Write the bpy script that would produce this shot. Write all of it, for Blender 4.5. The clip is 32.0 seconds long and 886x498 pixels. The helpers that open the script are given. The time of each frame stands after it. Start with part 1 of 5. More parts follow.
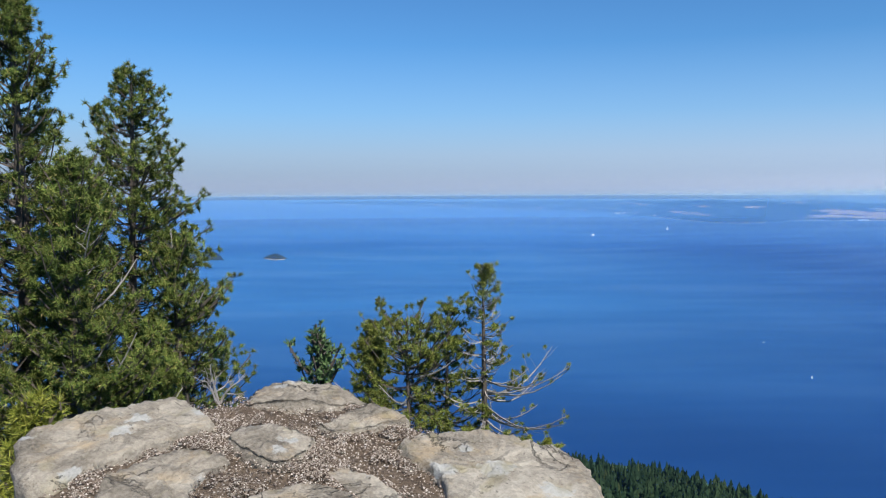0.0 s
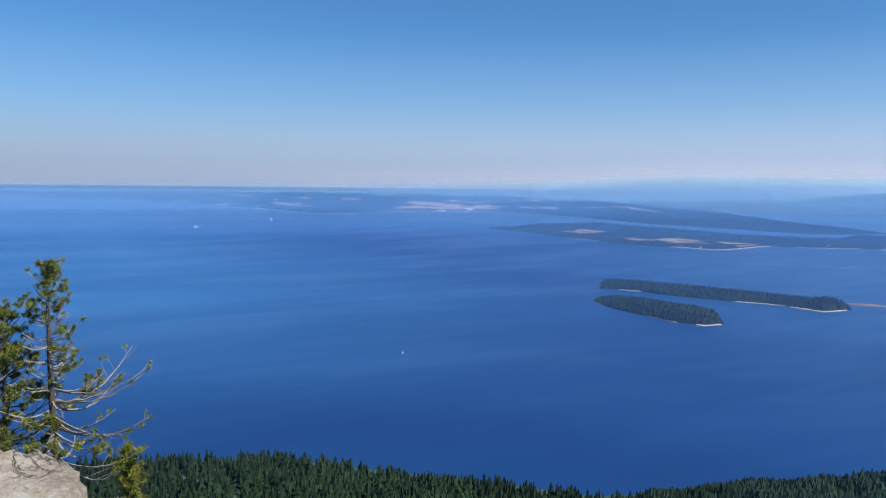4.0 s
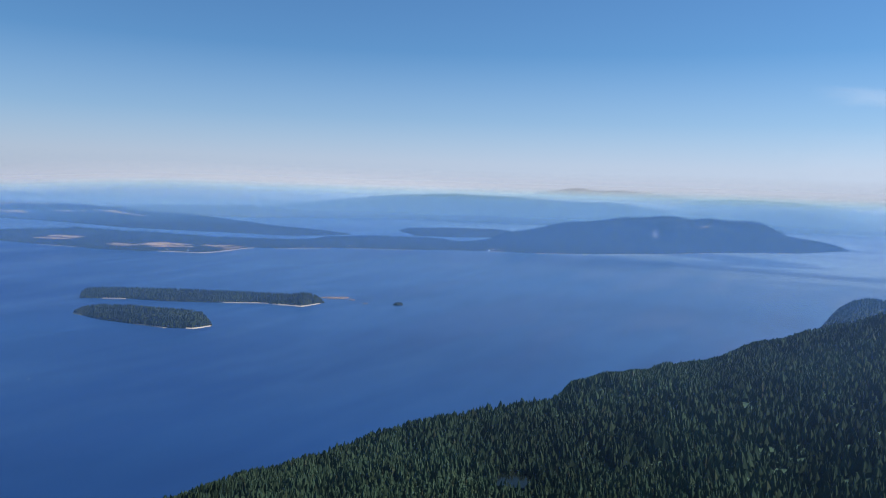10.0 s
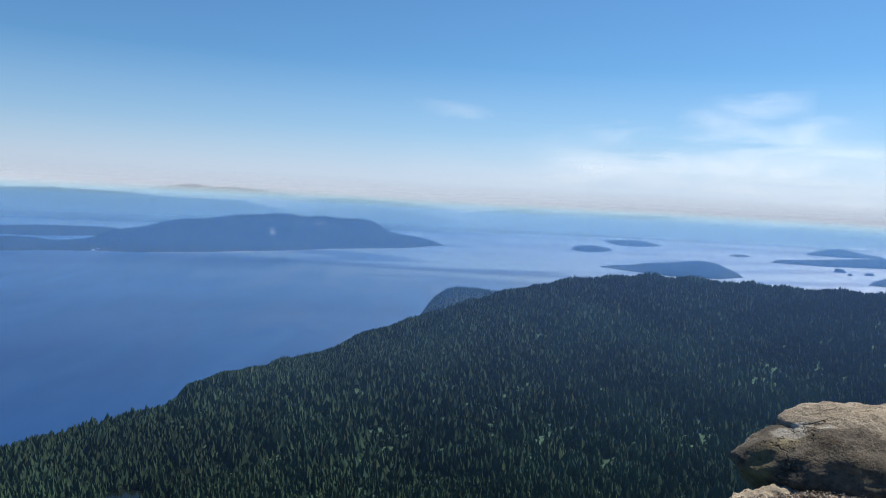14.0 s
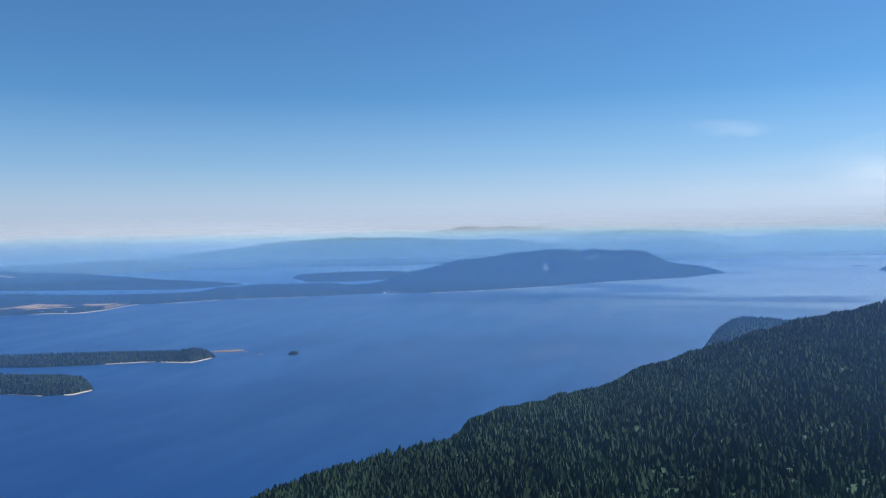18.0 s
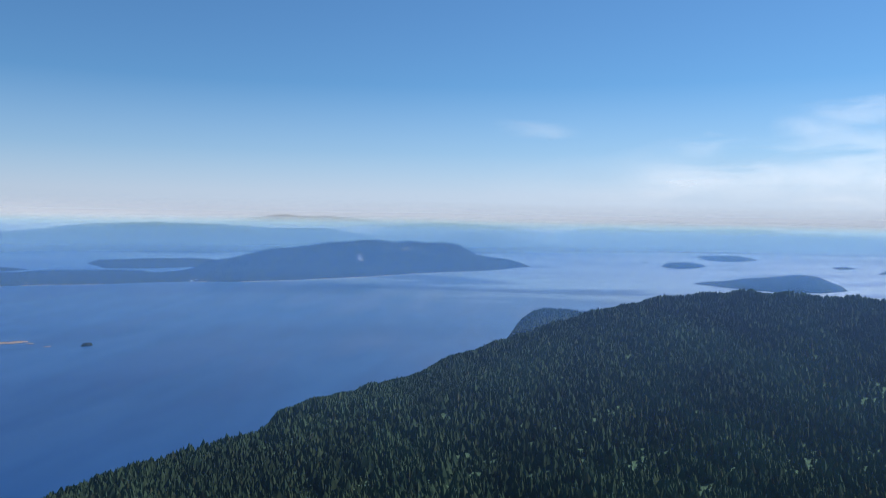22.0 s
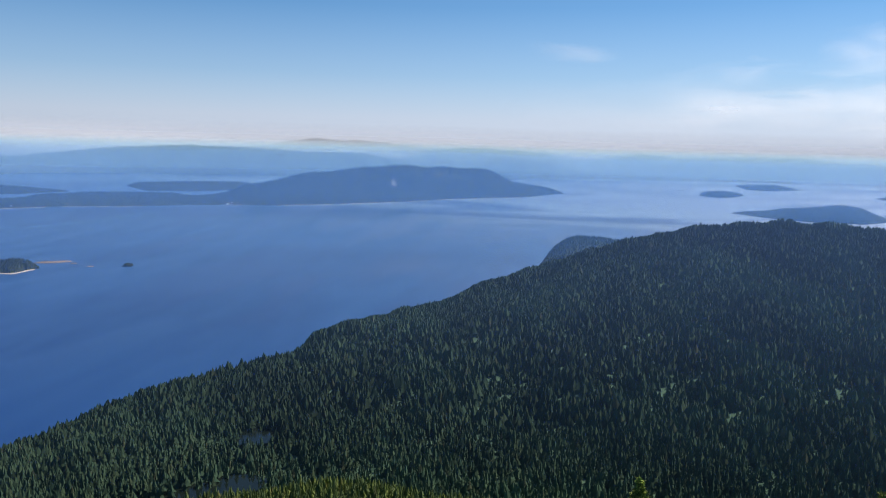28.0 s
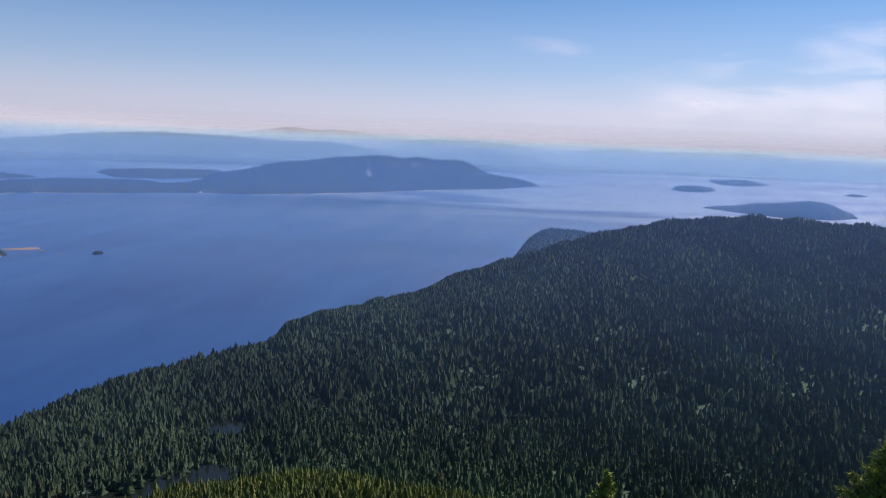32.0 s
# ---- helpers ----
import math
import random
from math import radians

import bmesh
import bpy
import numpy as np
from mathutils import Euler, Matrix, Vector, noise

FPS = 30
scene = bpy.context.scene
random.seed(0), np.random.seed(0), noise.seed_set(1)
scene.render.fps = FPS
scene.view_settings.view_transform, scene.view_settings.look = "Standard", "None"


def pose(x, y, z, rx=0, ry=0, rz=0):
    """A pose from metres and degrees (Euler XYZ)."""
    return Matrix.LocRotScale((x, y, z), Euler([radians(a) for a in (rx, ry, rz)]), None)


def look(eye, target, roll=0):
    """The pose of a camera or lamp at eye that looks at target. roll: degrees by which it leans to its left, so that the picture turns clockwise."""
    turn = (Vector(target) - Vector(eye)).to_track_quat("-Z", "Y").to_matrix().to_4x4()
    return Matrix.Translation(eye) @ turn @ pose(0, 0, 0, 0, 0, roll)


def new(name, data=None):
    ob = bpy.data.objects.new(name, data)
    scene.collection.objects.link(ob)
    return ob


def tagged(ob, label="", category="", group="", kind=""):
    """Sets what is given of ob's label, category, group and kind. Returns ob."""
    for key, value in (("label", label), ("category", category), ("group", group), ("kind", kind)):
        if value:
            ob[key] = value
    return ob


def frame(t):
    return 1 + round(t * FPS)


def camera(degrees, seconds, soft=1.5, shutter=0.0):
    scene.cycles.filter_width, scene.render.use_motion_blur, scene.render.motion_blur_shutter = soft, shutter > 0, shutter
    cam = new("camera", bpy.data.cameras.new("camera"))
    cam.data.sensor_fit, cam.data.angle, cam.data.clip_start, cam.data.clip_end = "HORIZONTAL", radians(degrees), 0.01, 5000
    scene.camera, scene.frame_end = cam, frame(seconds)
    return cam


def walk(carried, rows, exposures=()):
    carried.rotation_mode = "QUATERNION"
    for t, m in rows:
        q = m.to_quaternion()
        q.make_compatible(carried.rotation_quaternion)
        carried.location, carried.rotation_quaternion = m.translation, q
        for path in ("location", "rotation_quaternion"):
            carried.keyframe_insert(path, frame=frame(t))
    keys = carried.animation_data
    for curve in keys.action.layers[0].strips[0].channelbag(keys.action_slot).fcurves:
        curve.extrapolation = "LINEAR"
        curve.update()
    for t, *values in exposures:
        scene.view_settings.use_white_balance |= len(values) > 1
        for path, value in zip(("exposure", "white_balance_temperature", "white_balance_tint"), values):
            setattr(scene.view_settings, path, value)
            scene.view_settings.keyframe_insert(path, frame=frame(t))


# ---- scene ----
EYE_Z = 200.0          # height of the lookout over the sea
cam = camera(59.33, 32.0, 1.1)
# seconds, x, y, z, bearing, tilt, lean
PATH = [
    (0, 0.000, -0.000, 200.000, -0.02, -4.48, -0.25),
    (0.5, 0.061, -0.018, 200.001, 5.05, -4.45, -0.13),
    (1, 0.100, -0.050, 199.988, 8.79, -4.51, -0.07),
    (1.5, 0.184, -0.061, 199.987, 11.84, -4.70, -0.06),
    (2, 0.315, -0.082, 199.998, 14.63, -4.73, 0.12),
    (2.5, 0.359, -0.147, 200.002, 18.15, -4.75, 0.21),
    (3, 0.398, -0.186, 200.001, 21.81, -4.82, 0.43),
    (3.5, 0.474, -0.204, 200.008, 25.63, -4.90, 0.60),
    (5.5, 0.600, -0.349, 200.002, 36.41, -5.13, 1.21),
    (6, 0.630, -0.379, 200.002, 40.85, -5.06, 1.53),
    (6.5, 0.660, -0.410, 200.001, 45.39, -5.08, 1.53),
    (7, 0.690, -0.440, 200.001, 46.85, -4.44, 1.33),
    (7.5, 0.720, -0.470, 200.001, 48.90, -4.11, 1.28),
    (8, 0.749, -0.499, 200.001, 52.96, -3.99, 1.44),
    (8.5, 0.775, -0.525, 200.003, 57.51, -3.89, 1.21),
    (9, 0.800, -0.551, 200.004, 61.94, -3.93, 0.19),
    (9.5, 0.826, -0.576, 200.005, 63.70, -4.04, 0.98),
    (10, 0.851, -0.601, 200.007, 65.17, -3.92, 1.84),
    (10.5, 0.876, -0.627, 200.009, 70.87, -3.78, 2.50),
    (11, 0.904, -0.656, 200.012, 80.61, -3.34, 3.45),
    (11.5, 0.964, -0.733, 200.025, 88.80, -2.74, 3.64),
    (12, 1.039, -0.824, 200.038, 93.15, -2.57, 2.23),
    (12.5, 1.282, -1.051, 200.001, 94.11, -2.77, 2.27),
    (13, 1.603, -1.339, 200.013, 93.93, -2.96, 2.40),
    (13.5, 1.881, -1.550, 200.000, 93.84, -3.01, 2.62),
    (15.5, 3.291, -3.188, 200.167, 83.23, -3.17, 1.18),
    (16, 3.617, -3.563, 200.197, 79.55, -2.78, 0.92),
    (16.5, 3.788, -3.768, 200.215, 77.33, -1.26, 1.49),
    (17, 3.948, -3.959, 200.234, 75.41, -0.54, 0.91),
    (17.5, 4.106, -4.149, 200.252, 74.42, -0.74, -0.40),
    (18, 4.260, -4.332, 200.270, 72.81, -0.81, -1.05),
    (18.5, 4.369, -4.436, 200.285, 72.20, -0.89, -1.26),
    (19, 4.473, -4.534, 200.300, 72.07, -1.01, -1.41),
    (19.5, 4.578, -4.632, 200.315, 72.00, -1.22, -1.70),
    (20, 4.680, -4.727, 200.330, 71.87, -1.25, -1.68),
    (20.5, 4.759, -4.796, 200.342, 72.56, -1.26, -1.04),
    (21, 4.837, -4.863, 200.355, 78.04, -1.32, -0.74),
    (21.5, 4.914, -4.929, 200.367, 82.19, -1.43, -0.31),
    (22, 4.986, -4.992, 200.379, 86.35, -1.57, 0.67),
    (22.5, 4.994, -5.021, 200.382, 88.36, -1.54, 1.03),
    (23, 4.999, -5.044, 200.384, 90.30, -2.14, 1.36),
    (23.5, 5.027, -5.028, 200.387, 92.01, -2.47, 2.05),
    (24, 5.047, -5.035, 200.392, 92.33, -2.93, 2.19),
    (24.5, 5.060, -5.029, 200.393, 94.94, -3.54, 1.21),
    (25, 5.051, -5.023, 200.387, 97.49, -5.25, 0.95),
    (25.5, 5.049, -5.039, 200.389, 100.36, -6.12, 1.23),
    (27.5, 5.059, -4.999, 200.399, 98.19, -6.70, 0.89),
    (28, 4.985, -4.919, 200.378, 83.99, -7.06, 1.21),
    (28.5, 4.942, -4.896, 200.367, 76.26, -8.93, 0.78),
    (29, 4.921, -4.906, 200.363, 74.45, -12.34, 1.06),
    (29.5, 4.900, -4.909, 200.358, 74.17, -15.40, 1.31),
    (30, 4.907, -4.914, 200.358, 74.93, -15.94, 1.49),
    (30.5, 4.980, -4.920, 200.374, 79.80, -12.60, 1.84),
    (31, 5.102, -4.926, 200.403, 81.01, -8.42, 1.73),
    (31.5, 5.112, -5.010, 200.406, 81.75, -7.89, 1.79),
    (32, 5.092, -5.069, 200.404, 85.89, -7.66, 2.06),
]
walk(cam, [(t, pose(x, y, z, 90 + tilt, 0, -bearing) @ pose(0, 0, 0, 0, 0, lean))
           for t, x, y, z, bearing, tilt, lean in PATH], [
    # seconds, stops, kelvin, tint
    (0.0, 0.58, 6300, 10), (1.0, 0.6, 6300, 10), (3.0, 0.44, 6350, 12), (5.5, 0.48, 6400, 14), (9.0, 0.45, 6850, 14), (13.0, 0.55, 7250, 10), (16.0, 0.56, 6900, 10), (18.0, 0.48, 6700, 9), (20.0, 0.45, 6800, 9), (22.0, 0.5, 7050, 11), (25.0, 0.55, 7450, 13), (28.0, 0.55, 7400, 15), (28.5, 0.7, 7400, 17),
    (29.0, 0.9, 7600, 20), (29.5, 1.12, 8000, 26), (30.0, 1.2, 8100, 27), (30.5, 0.98, 7900, 26), (31.0, 0.6, 7800, 27), (32.0, 0.5, 7700, 28)])

# ---- sky, sun ----
SUN_BEARING, SUN_HEIGHT = 146.0, 50.0
world = bpy.data.worlds.new("sky")
scene.world = world
world.use_nodes = True
wn, wl = world.node_tree.nodes, world.node_tree.links
sky = wn.new("ShaderNodeTexSky")
sky.sky_type, sky.sun_disc = "NISHITA", False
sky.sun_elevation, sky.sun_rotation = radians(SUN_HEIGHT), radians(SUN_BEARING)
sky.altitude, sky.air_density, sky.dust_density, sky.ozone_density = 700, 1.0, 0.2, 6.0
deep = wn.new("ShaderNodeMix")
deep.data_type, deep.blend_type = "RGBA", "MULTIPLY"
deep.inputs[0].default_value, deep.inputs[7].default_value = 1.0, (0.65, 1.05, 1.28, 1)
wl.new(sky.outputs[0], deep.inputs[6])
wl.new(deep.outputs[2], wn["Background"].inputs[0])
wn["Background"].inputs[1].default_value = 0.064
lamp = bpy.data.lights.new("sun", "SUN")
lamp.energy, lamp.angle, lamp.color = 5.0, radians(0.5), (1.0, 0.95, 0.87)
sun = new("sun", lamp)
sun_way = Vector((math.sin(radians(SUN_BEARING)) * math.cos(radians(SUN_HEIGHT)),
                  math.cos(radians(SUN_BEARING)) * math.cos(radians(SUN_HEIGHT)), math.sin(radians(SUN_HEIGHT))))
sun.matrix_world = look(sun_way * 400 + Vector((0, 0, EYE_Z)), (0, 0, EYE_Z))


# ---- materials ----
def nodes_of(name):
    m = bpy.data.materials.new(name)
    m.use_nodes = True
    return m, m.node_tree.nodes, m.node_tree.links, m.node_tree.nodes["Principled BSDF"]


def noise_node(n, l, scale, detail=4.0, rough=0.55, stretch=None, distort=0.0, where="Object"):
    tc = n.new("ShaderNodeTexCoord")
    mp = n.new("ShaderNodeMapping")
    tx = n.new("ShaderNodeTexNoise")
    l.new(tc.outputs[where], mp.inputs[0])
    if stretch:
        mp.inputs["Scale"].default_value = stretch
    l.new(mp.outputs[0], tx.inputs["Vector"])
    tx.inputs["Scale"].default_value, tx.inputs["Detail"].default_value = scale, detail
    tx.inputs["Roughness"].default_value, tx.inputs["Distortion"].default_value = rough, distort
    return tx.outputs[0]


def ramp(n, l, src, stops):
    r = n.new("ShaderNodeValToRGB")
    while len(r.color_ramp.elements) < len(stops):
        r.color_ramp.elements.new(0.5)
    for e, (p, c) in zip(r.color_ramp.elements, stops):
        e.position, e.color = p, (*c, 1) if len(c) == 3 else c
    l.new(src, r.inputs[0])
    return r.outputs[0]


def grey(n, l, src, a, b, lo=0.0, hi=1.0):
    r = n.new("ShaderNodeMapRange")
    r.inputs[1].default_value, r.inputs[2].default_value = a, b
    r.inputs[3].default_value, r.inputs[4].default_value = lo, hi
    l.new(src, r.inputs[0])
    return r.outputs[0]


def mix(n, l, fac, a, b, kind="MIX"):
    x = n.new("ShaderNodeMix")
    x.data_type, x.blend_type = "RGBA", kind
    for socket, v in ((x.inputs[0], fac), (x.inputs[6], a), (x.inputs[7], b)):
        if isinstance(v, (int, float)):
            socket.default_value = v
        elif isinstance(v, tuple):
            socket.default_value = (*v, 1)
        else:
            l.new(v, socket)
    return x.outputs[2]


def bump(n, l, p, height, strength, distance):
    b = n.new("ShaderNodeBump")
    b.inputs["Strength"].default_value, b.inputs["Distance"].default_value = strength, distance
    l.new(height, b.inputs["Height"])
    l.new(b.outputs[0], p.inputs["Normal"])


def leaf_material(name, stops, rough=0.7, big=0.02, shade=(0.55, 1.35), soft=0.0):
    """Foliage: colour by clump, with a slow drift over the slope."""
    m, n, l, p = nodes_of(name)
    geo = n.new("ShaderNodeNewGeometry")
    c = ramp(n, l, geo.outputs["Random Per Island"], stops)
    drift = grey(n, l, noise_node(n, l, big, 3.0), 0.3, 0.7, *shade)
    l.new(mix(n, l, 1.0, c, drift, "MULTIPLY"), p.inputs["Base Color"])
    p.inputs["Roughness"].default_value = rough
    p.inputs["Specular IOR Level"].default_value = 0.12
    if soft:
        # sprays of needles scatter the light more evenly than a flat face
        up = n.new("ShaderNodeCombineXYZ")
        up.inputs[2].default_value = 1.0
        way = n.new("ShaderNodeMix")
        way.data_type, way.inputs[0].default_value = "VECTOR", soft
        l.new(geo.outputs["Normal"], way.inputs[4])
        l.new(up.outputs[0], way.inputs[5])
        even = n.new("ShaderNodeVectorMath")
        even.operation = "NORMALIZE"
        l.new(way.outputs[1], even.inputs[0])
        l.new(even.outputs[0], p.inputs["Normal"])
        # and let some of it through
        thin, both = n.new("ShaderNodeBsdfTranslucent"), n.new("ShaderNodeMixShader")
        l.new(p.inputs["Base Color"].links[0].from_socket, thin.inputs[0])
        both.inputs[0].default_value = 0.48
        l.new(p.outputs[0], both.inputs[1])
        l.new(thin.outputs[0], both.inputs[2])
        l.new(both.outputs[0], n["Material Output"].inputs[0])
    return m


def plain_material(name, a, b, scale, rough=0.8, relief=0.0, size=0.02, metal=0.0):
    m, n, l, p = nodes_of(name)
    t1, t2 = noise_node(n, l, scale, 5.0), noise_node(n, l, scale * 9, 4.0)
    c = ramp(n, l, t1, [(0.3, a), (0.7, b)])
    l.new(mix(n, l, 0.35, c, ramp(n, l, t2, [(0.3, a), (0.7, b)])), p.inputs["Base Color"])
    p.inputs["Roughness"].default_value, p.inputs["Metallic"].default_value = rough, metal
    if relief:
        bump(n, l, p, t2, relief, size)
    return m


def sea_material():
    m, n, l, p = nodes_of("sea_water")
    slick = noise_node(n, l, 0.0022, 3.0, 0.5, (0.55, 1.6, 1.0), 0.3)
    c = ramp(n, l, slick, [(0.30, (0.006, 0.038, 0.135)), (0.5, (0.0068, 0.042, 0.146)), (0.65, (0.008, 0.048, 0.160))])
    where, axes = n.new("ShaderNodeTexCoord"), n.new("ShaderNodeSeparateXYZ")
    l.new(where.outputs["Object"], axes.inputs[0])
    # paler base colour to the north, in place of the slick water's brighter reflection
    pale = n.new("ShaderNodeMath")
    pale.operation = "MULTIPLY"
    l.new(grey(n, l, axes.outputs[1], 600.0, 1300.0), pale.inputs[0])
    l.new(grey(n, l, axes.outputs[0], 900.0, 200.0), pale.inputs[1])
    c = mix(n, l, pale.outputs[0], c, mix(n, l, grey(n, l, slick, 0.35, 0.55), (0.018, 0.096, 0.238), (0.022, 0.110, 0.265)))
    # ruffled near the lookout, with added glare in long bands far to the south-east
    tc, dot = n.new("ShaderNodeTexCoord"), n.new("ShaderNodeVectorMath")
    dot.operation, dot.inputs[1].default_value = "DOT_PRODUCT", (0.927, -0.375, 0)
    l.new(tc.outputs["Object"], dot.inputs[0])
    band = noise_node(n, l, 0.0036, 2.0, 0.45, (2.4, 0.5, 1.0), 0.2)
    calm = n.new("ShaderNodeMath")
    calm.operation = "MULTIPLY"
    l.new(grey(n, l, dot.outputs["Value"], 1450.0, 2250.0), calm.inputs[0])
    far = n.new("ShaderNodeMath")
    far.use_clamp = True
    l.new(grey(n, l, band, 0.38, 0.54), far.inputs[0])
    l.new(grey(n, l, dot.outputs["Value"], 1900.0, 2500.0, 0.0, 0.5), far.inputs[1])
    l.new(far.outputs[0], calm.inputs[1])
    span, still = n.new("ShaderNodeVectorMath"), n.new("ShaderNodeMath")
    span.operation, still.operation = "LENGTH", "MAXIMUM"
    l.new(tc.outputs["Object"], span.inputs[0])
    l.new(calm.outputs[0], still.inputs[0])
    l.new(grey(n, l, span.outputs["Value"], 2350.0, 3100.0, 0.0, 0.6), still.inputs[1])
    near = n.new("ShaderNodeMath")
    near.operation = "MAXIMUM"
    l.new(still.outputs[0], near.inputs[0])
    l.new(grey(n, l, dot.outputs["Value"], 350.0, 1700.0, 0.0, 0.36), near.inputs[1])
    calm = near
    # the glare is partly put into a paler base colour
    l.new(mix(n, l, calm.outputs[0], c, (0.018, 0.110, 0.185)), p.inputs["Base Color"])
    ruffle = grey(n, l, noise_node(n, l, 0.0042, 2.5, 0.5, (0.5, 1.8, 1.0), 0.2), 0.38, 0.64, 0.54, 0.33)
    flat = mix(n, l, calm.outputs[0], ruffle, (0.40, 0.40, 0.40))
    l.new(flat, p.inputs["Roughness"])
    # far normals tilt to suit the lookout's view; closed-up hills would fill the reflection
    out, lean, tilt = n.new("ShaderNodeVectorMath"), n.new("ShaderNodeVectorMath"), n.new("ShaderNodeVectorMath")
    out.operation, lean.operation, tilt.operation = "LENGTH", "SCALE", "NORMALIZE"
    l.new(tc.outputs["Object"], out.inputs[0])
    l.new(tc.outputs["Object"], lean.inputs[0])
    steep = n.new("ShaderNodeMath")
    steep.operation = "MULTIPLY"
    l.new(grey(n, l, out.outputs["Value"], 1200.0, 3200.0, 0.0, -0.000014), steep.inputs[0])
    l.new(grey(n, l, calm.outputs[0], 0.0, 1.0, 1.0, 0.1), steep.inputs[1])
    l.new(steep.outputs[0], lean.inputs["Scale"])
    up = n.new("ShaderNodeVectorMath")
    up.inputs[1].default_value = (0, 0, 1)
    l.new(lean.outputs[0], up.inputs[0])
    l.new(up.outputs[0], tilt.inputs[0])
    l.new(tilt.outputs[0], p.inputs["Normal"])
    # the IOR is raised far above that of water to strengthen the glare
    l.new(grey(n, l, calm.outputs[0], 0.0, 1.0, 1.33, 3.4), p.inputs["IOR"])
    l.new(grey(n, l, calm.outputs[0], 0.0, 1.0, 0.34, 0.6), p.inputs["Specular IOR Level"])
    return m


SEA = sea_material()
FOREST = leaf_material("fir_needles", [(0.0, (0.052, 0.115, 0.078)), (0.45, (0.063, 0.123, 0.078)), (0.93, (0.072, 0.126, 0.074)), (1.0, (0.088, 0.112, 0.068))], big=0.010, shade=(0.65, 1.3), soft=0.03)
OLIVEFIR = leaf_material("olive_fir_needles", [(0.0, (0.106, 0.169, 0.080)), (0.45, (0.119, 0.186, 0.079)), (0.93, (0.132, 0.184, 0.078)), (1.0, (0.143, 0.161, 0.074))], big=0.012, shade=(0.7, 1.25), soft=0.03)
# fir colour darkened for self-shade, for stands lit from the front
SHADEFIR = leaf_material("shaded_fir_needles", [(0.0, (0.018, 0.042, 0.019)), (0.45, (0.030, 0.062, 0.029)), (0.93, (0.047, 0.082, 0.034)), (1.0, (0.078, 0.105, 0.042))], big=0.010, shade=(0.65, 1.3), soft=0.03)
# lighter, yellower copy of the fir colour, brightening the near ridge
NEARFIR = leaf_material("lightened_fir_needles", [(0.0, (0.091, 0.140, 0.052)), (0.45, (0.131, 0.189, 0.063)), (0.93, (0.172, 0.227, 0.074)), (1.0, (0.226, 0.239, 0.095))], big=0.016, shade=(0.65, 1.3), soft=0.03)
# darker copy of the fir colour, keeping the far islands and shores dark
FARFIR = leaf_material("darkened_far_needles", [(0.0, (0.010, 0.022, 0.015)), (0.5, (0.020, 0.038, 0.024)), (1.0, (0.042, 0.062, 0.032))], big=0.01)
WOODS = plain_material("far_woods", (0.004, 0.010, 0.008), (0.040, 0.056, 0.032), 0.04, 0.95, 0.8, 6.0)
WOODS.node_tree.nodes["Principled BSDF"].inputs["Specular IOR Level"].default_value = 0.1
# green near the tree colours, lightened so that shaded gaps look less black
FLOOR = plain_material("forest_floor", (0.038, 0.076, 0.056), (0.058, 0.106, 0.076), 0.08, 0.95, 0.4, 1.0)
FLOOR.node_tree.nodes["Principled BSDF"].inputs["Specular IOR Level"].default_value = 0.0
FIELDS = plain_material("dry_fields", (0.24, 0.165, 0.075), (0.46, 0.32, 0.17), 0.02, 0.9)
SAND = plain_material("pale_beach", (0.27, 0.235, 0.19), (0.40, 0.36, 0.30), 0.1, 0.9)
WHITE = plain_material("white_paint", (0.74, 0.74, 0.72), (0.82, 0.82, 0.80), 2.0, 0.5)
REDROCK = plain_material("bare_rock", (0.10, 0.072, 0.050), (0.27, 0.205, 0.15), 0.3, 0.9, 0.6, 0.3)
CLIFF = plain_material("cliff_rock", (0.08, 0.08, 0.075), (0.19, 0.175, 0.16), 0.05, 0.9, 0.6, 2.0)
POND = plain_material("pond_water", (0.004, 0.008, 0.007), (0.007, 0.012, 0.010), 0.05, 0.12)
POND.node_tree.nodes["Principled BSDF"].inputs["Specular IOR Level"].default_value = 0.14
LAKE = plain_material("lake_water", (0.007, 0.048, 0.105), (0.010, 0.058, 0.125), 0.02, 0.3)
# haze is put into the pale bluish colours of the far hills and peaks
HAZEWOODS = plain_material("hazed_woodland", (0.060, 0.092, 0.085), (0.085, 0.120, 0.105), 0.01, 0.95)
HAZEPEAKS = plain_material("hazed_bare_peaks_with_snow", (0.12, 0.16, 0.20), (0.26, 0.31, 0.37), 0.012, 0.9)
LAKE.node_tree.nodes["Principled BSDF"].inputs["Specular IOR Level"].default_value = 0.02


# ---- helpers for shapes ----
def mesh_from(name, verts, faces, smooth=True):
    me = bpy.data.meshes.new(name)
    me.from_pydata([tuple(v) for v in verts], [], [tuple(f) for f in faces])
    if smooth:
        me.polygons.foreach_set("use_smooth", [True] * len(me.polygons))
    me.update()
    return me


def mesh_np(name, verts, tris, smooth=False):
    """A triangle mesh from arrays."""
    me = bpy.data.meshes.new(name)
    verts, tris = np.asarray(verts, np.float32), np.asarray(tris, np.int32)
    me.vertices.add(len(verts))
    me.vertices.foreach_set("co", verts.ravel())
    me.loops.add(tris.size)
    me.loops.foreach_set("vertex_index", tris.ravel())
    me.polygons.add(len(tris))
    me.polygons.foreach_set("loop_start", np.arange(0, tris.size, 3, dtype=np.int32))
    me.polygons.foreach_set("use_smooth", np.full(len(tris), smooth))
    me.update(calc_edges=True)
    return me


def thing(name, me, material, label="", category="", group="", kind=""):
    if material:
        me.materials.append(material)
    return tagged(new(name, me), label, category, group, kind)


def part(name, me, material, parent, label=""):
    ob = thing(name, me, material, label)
    ob.parent = parent
    return ob


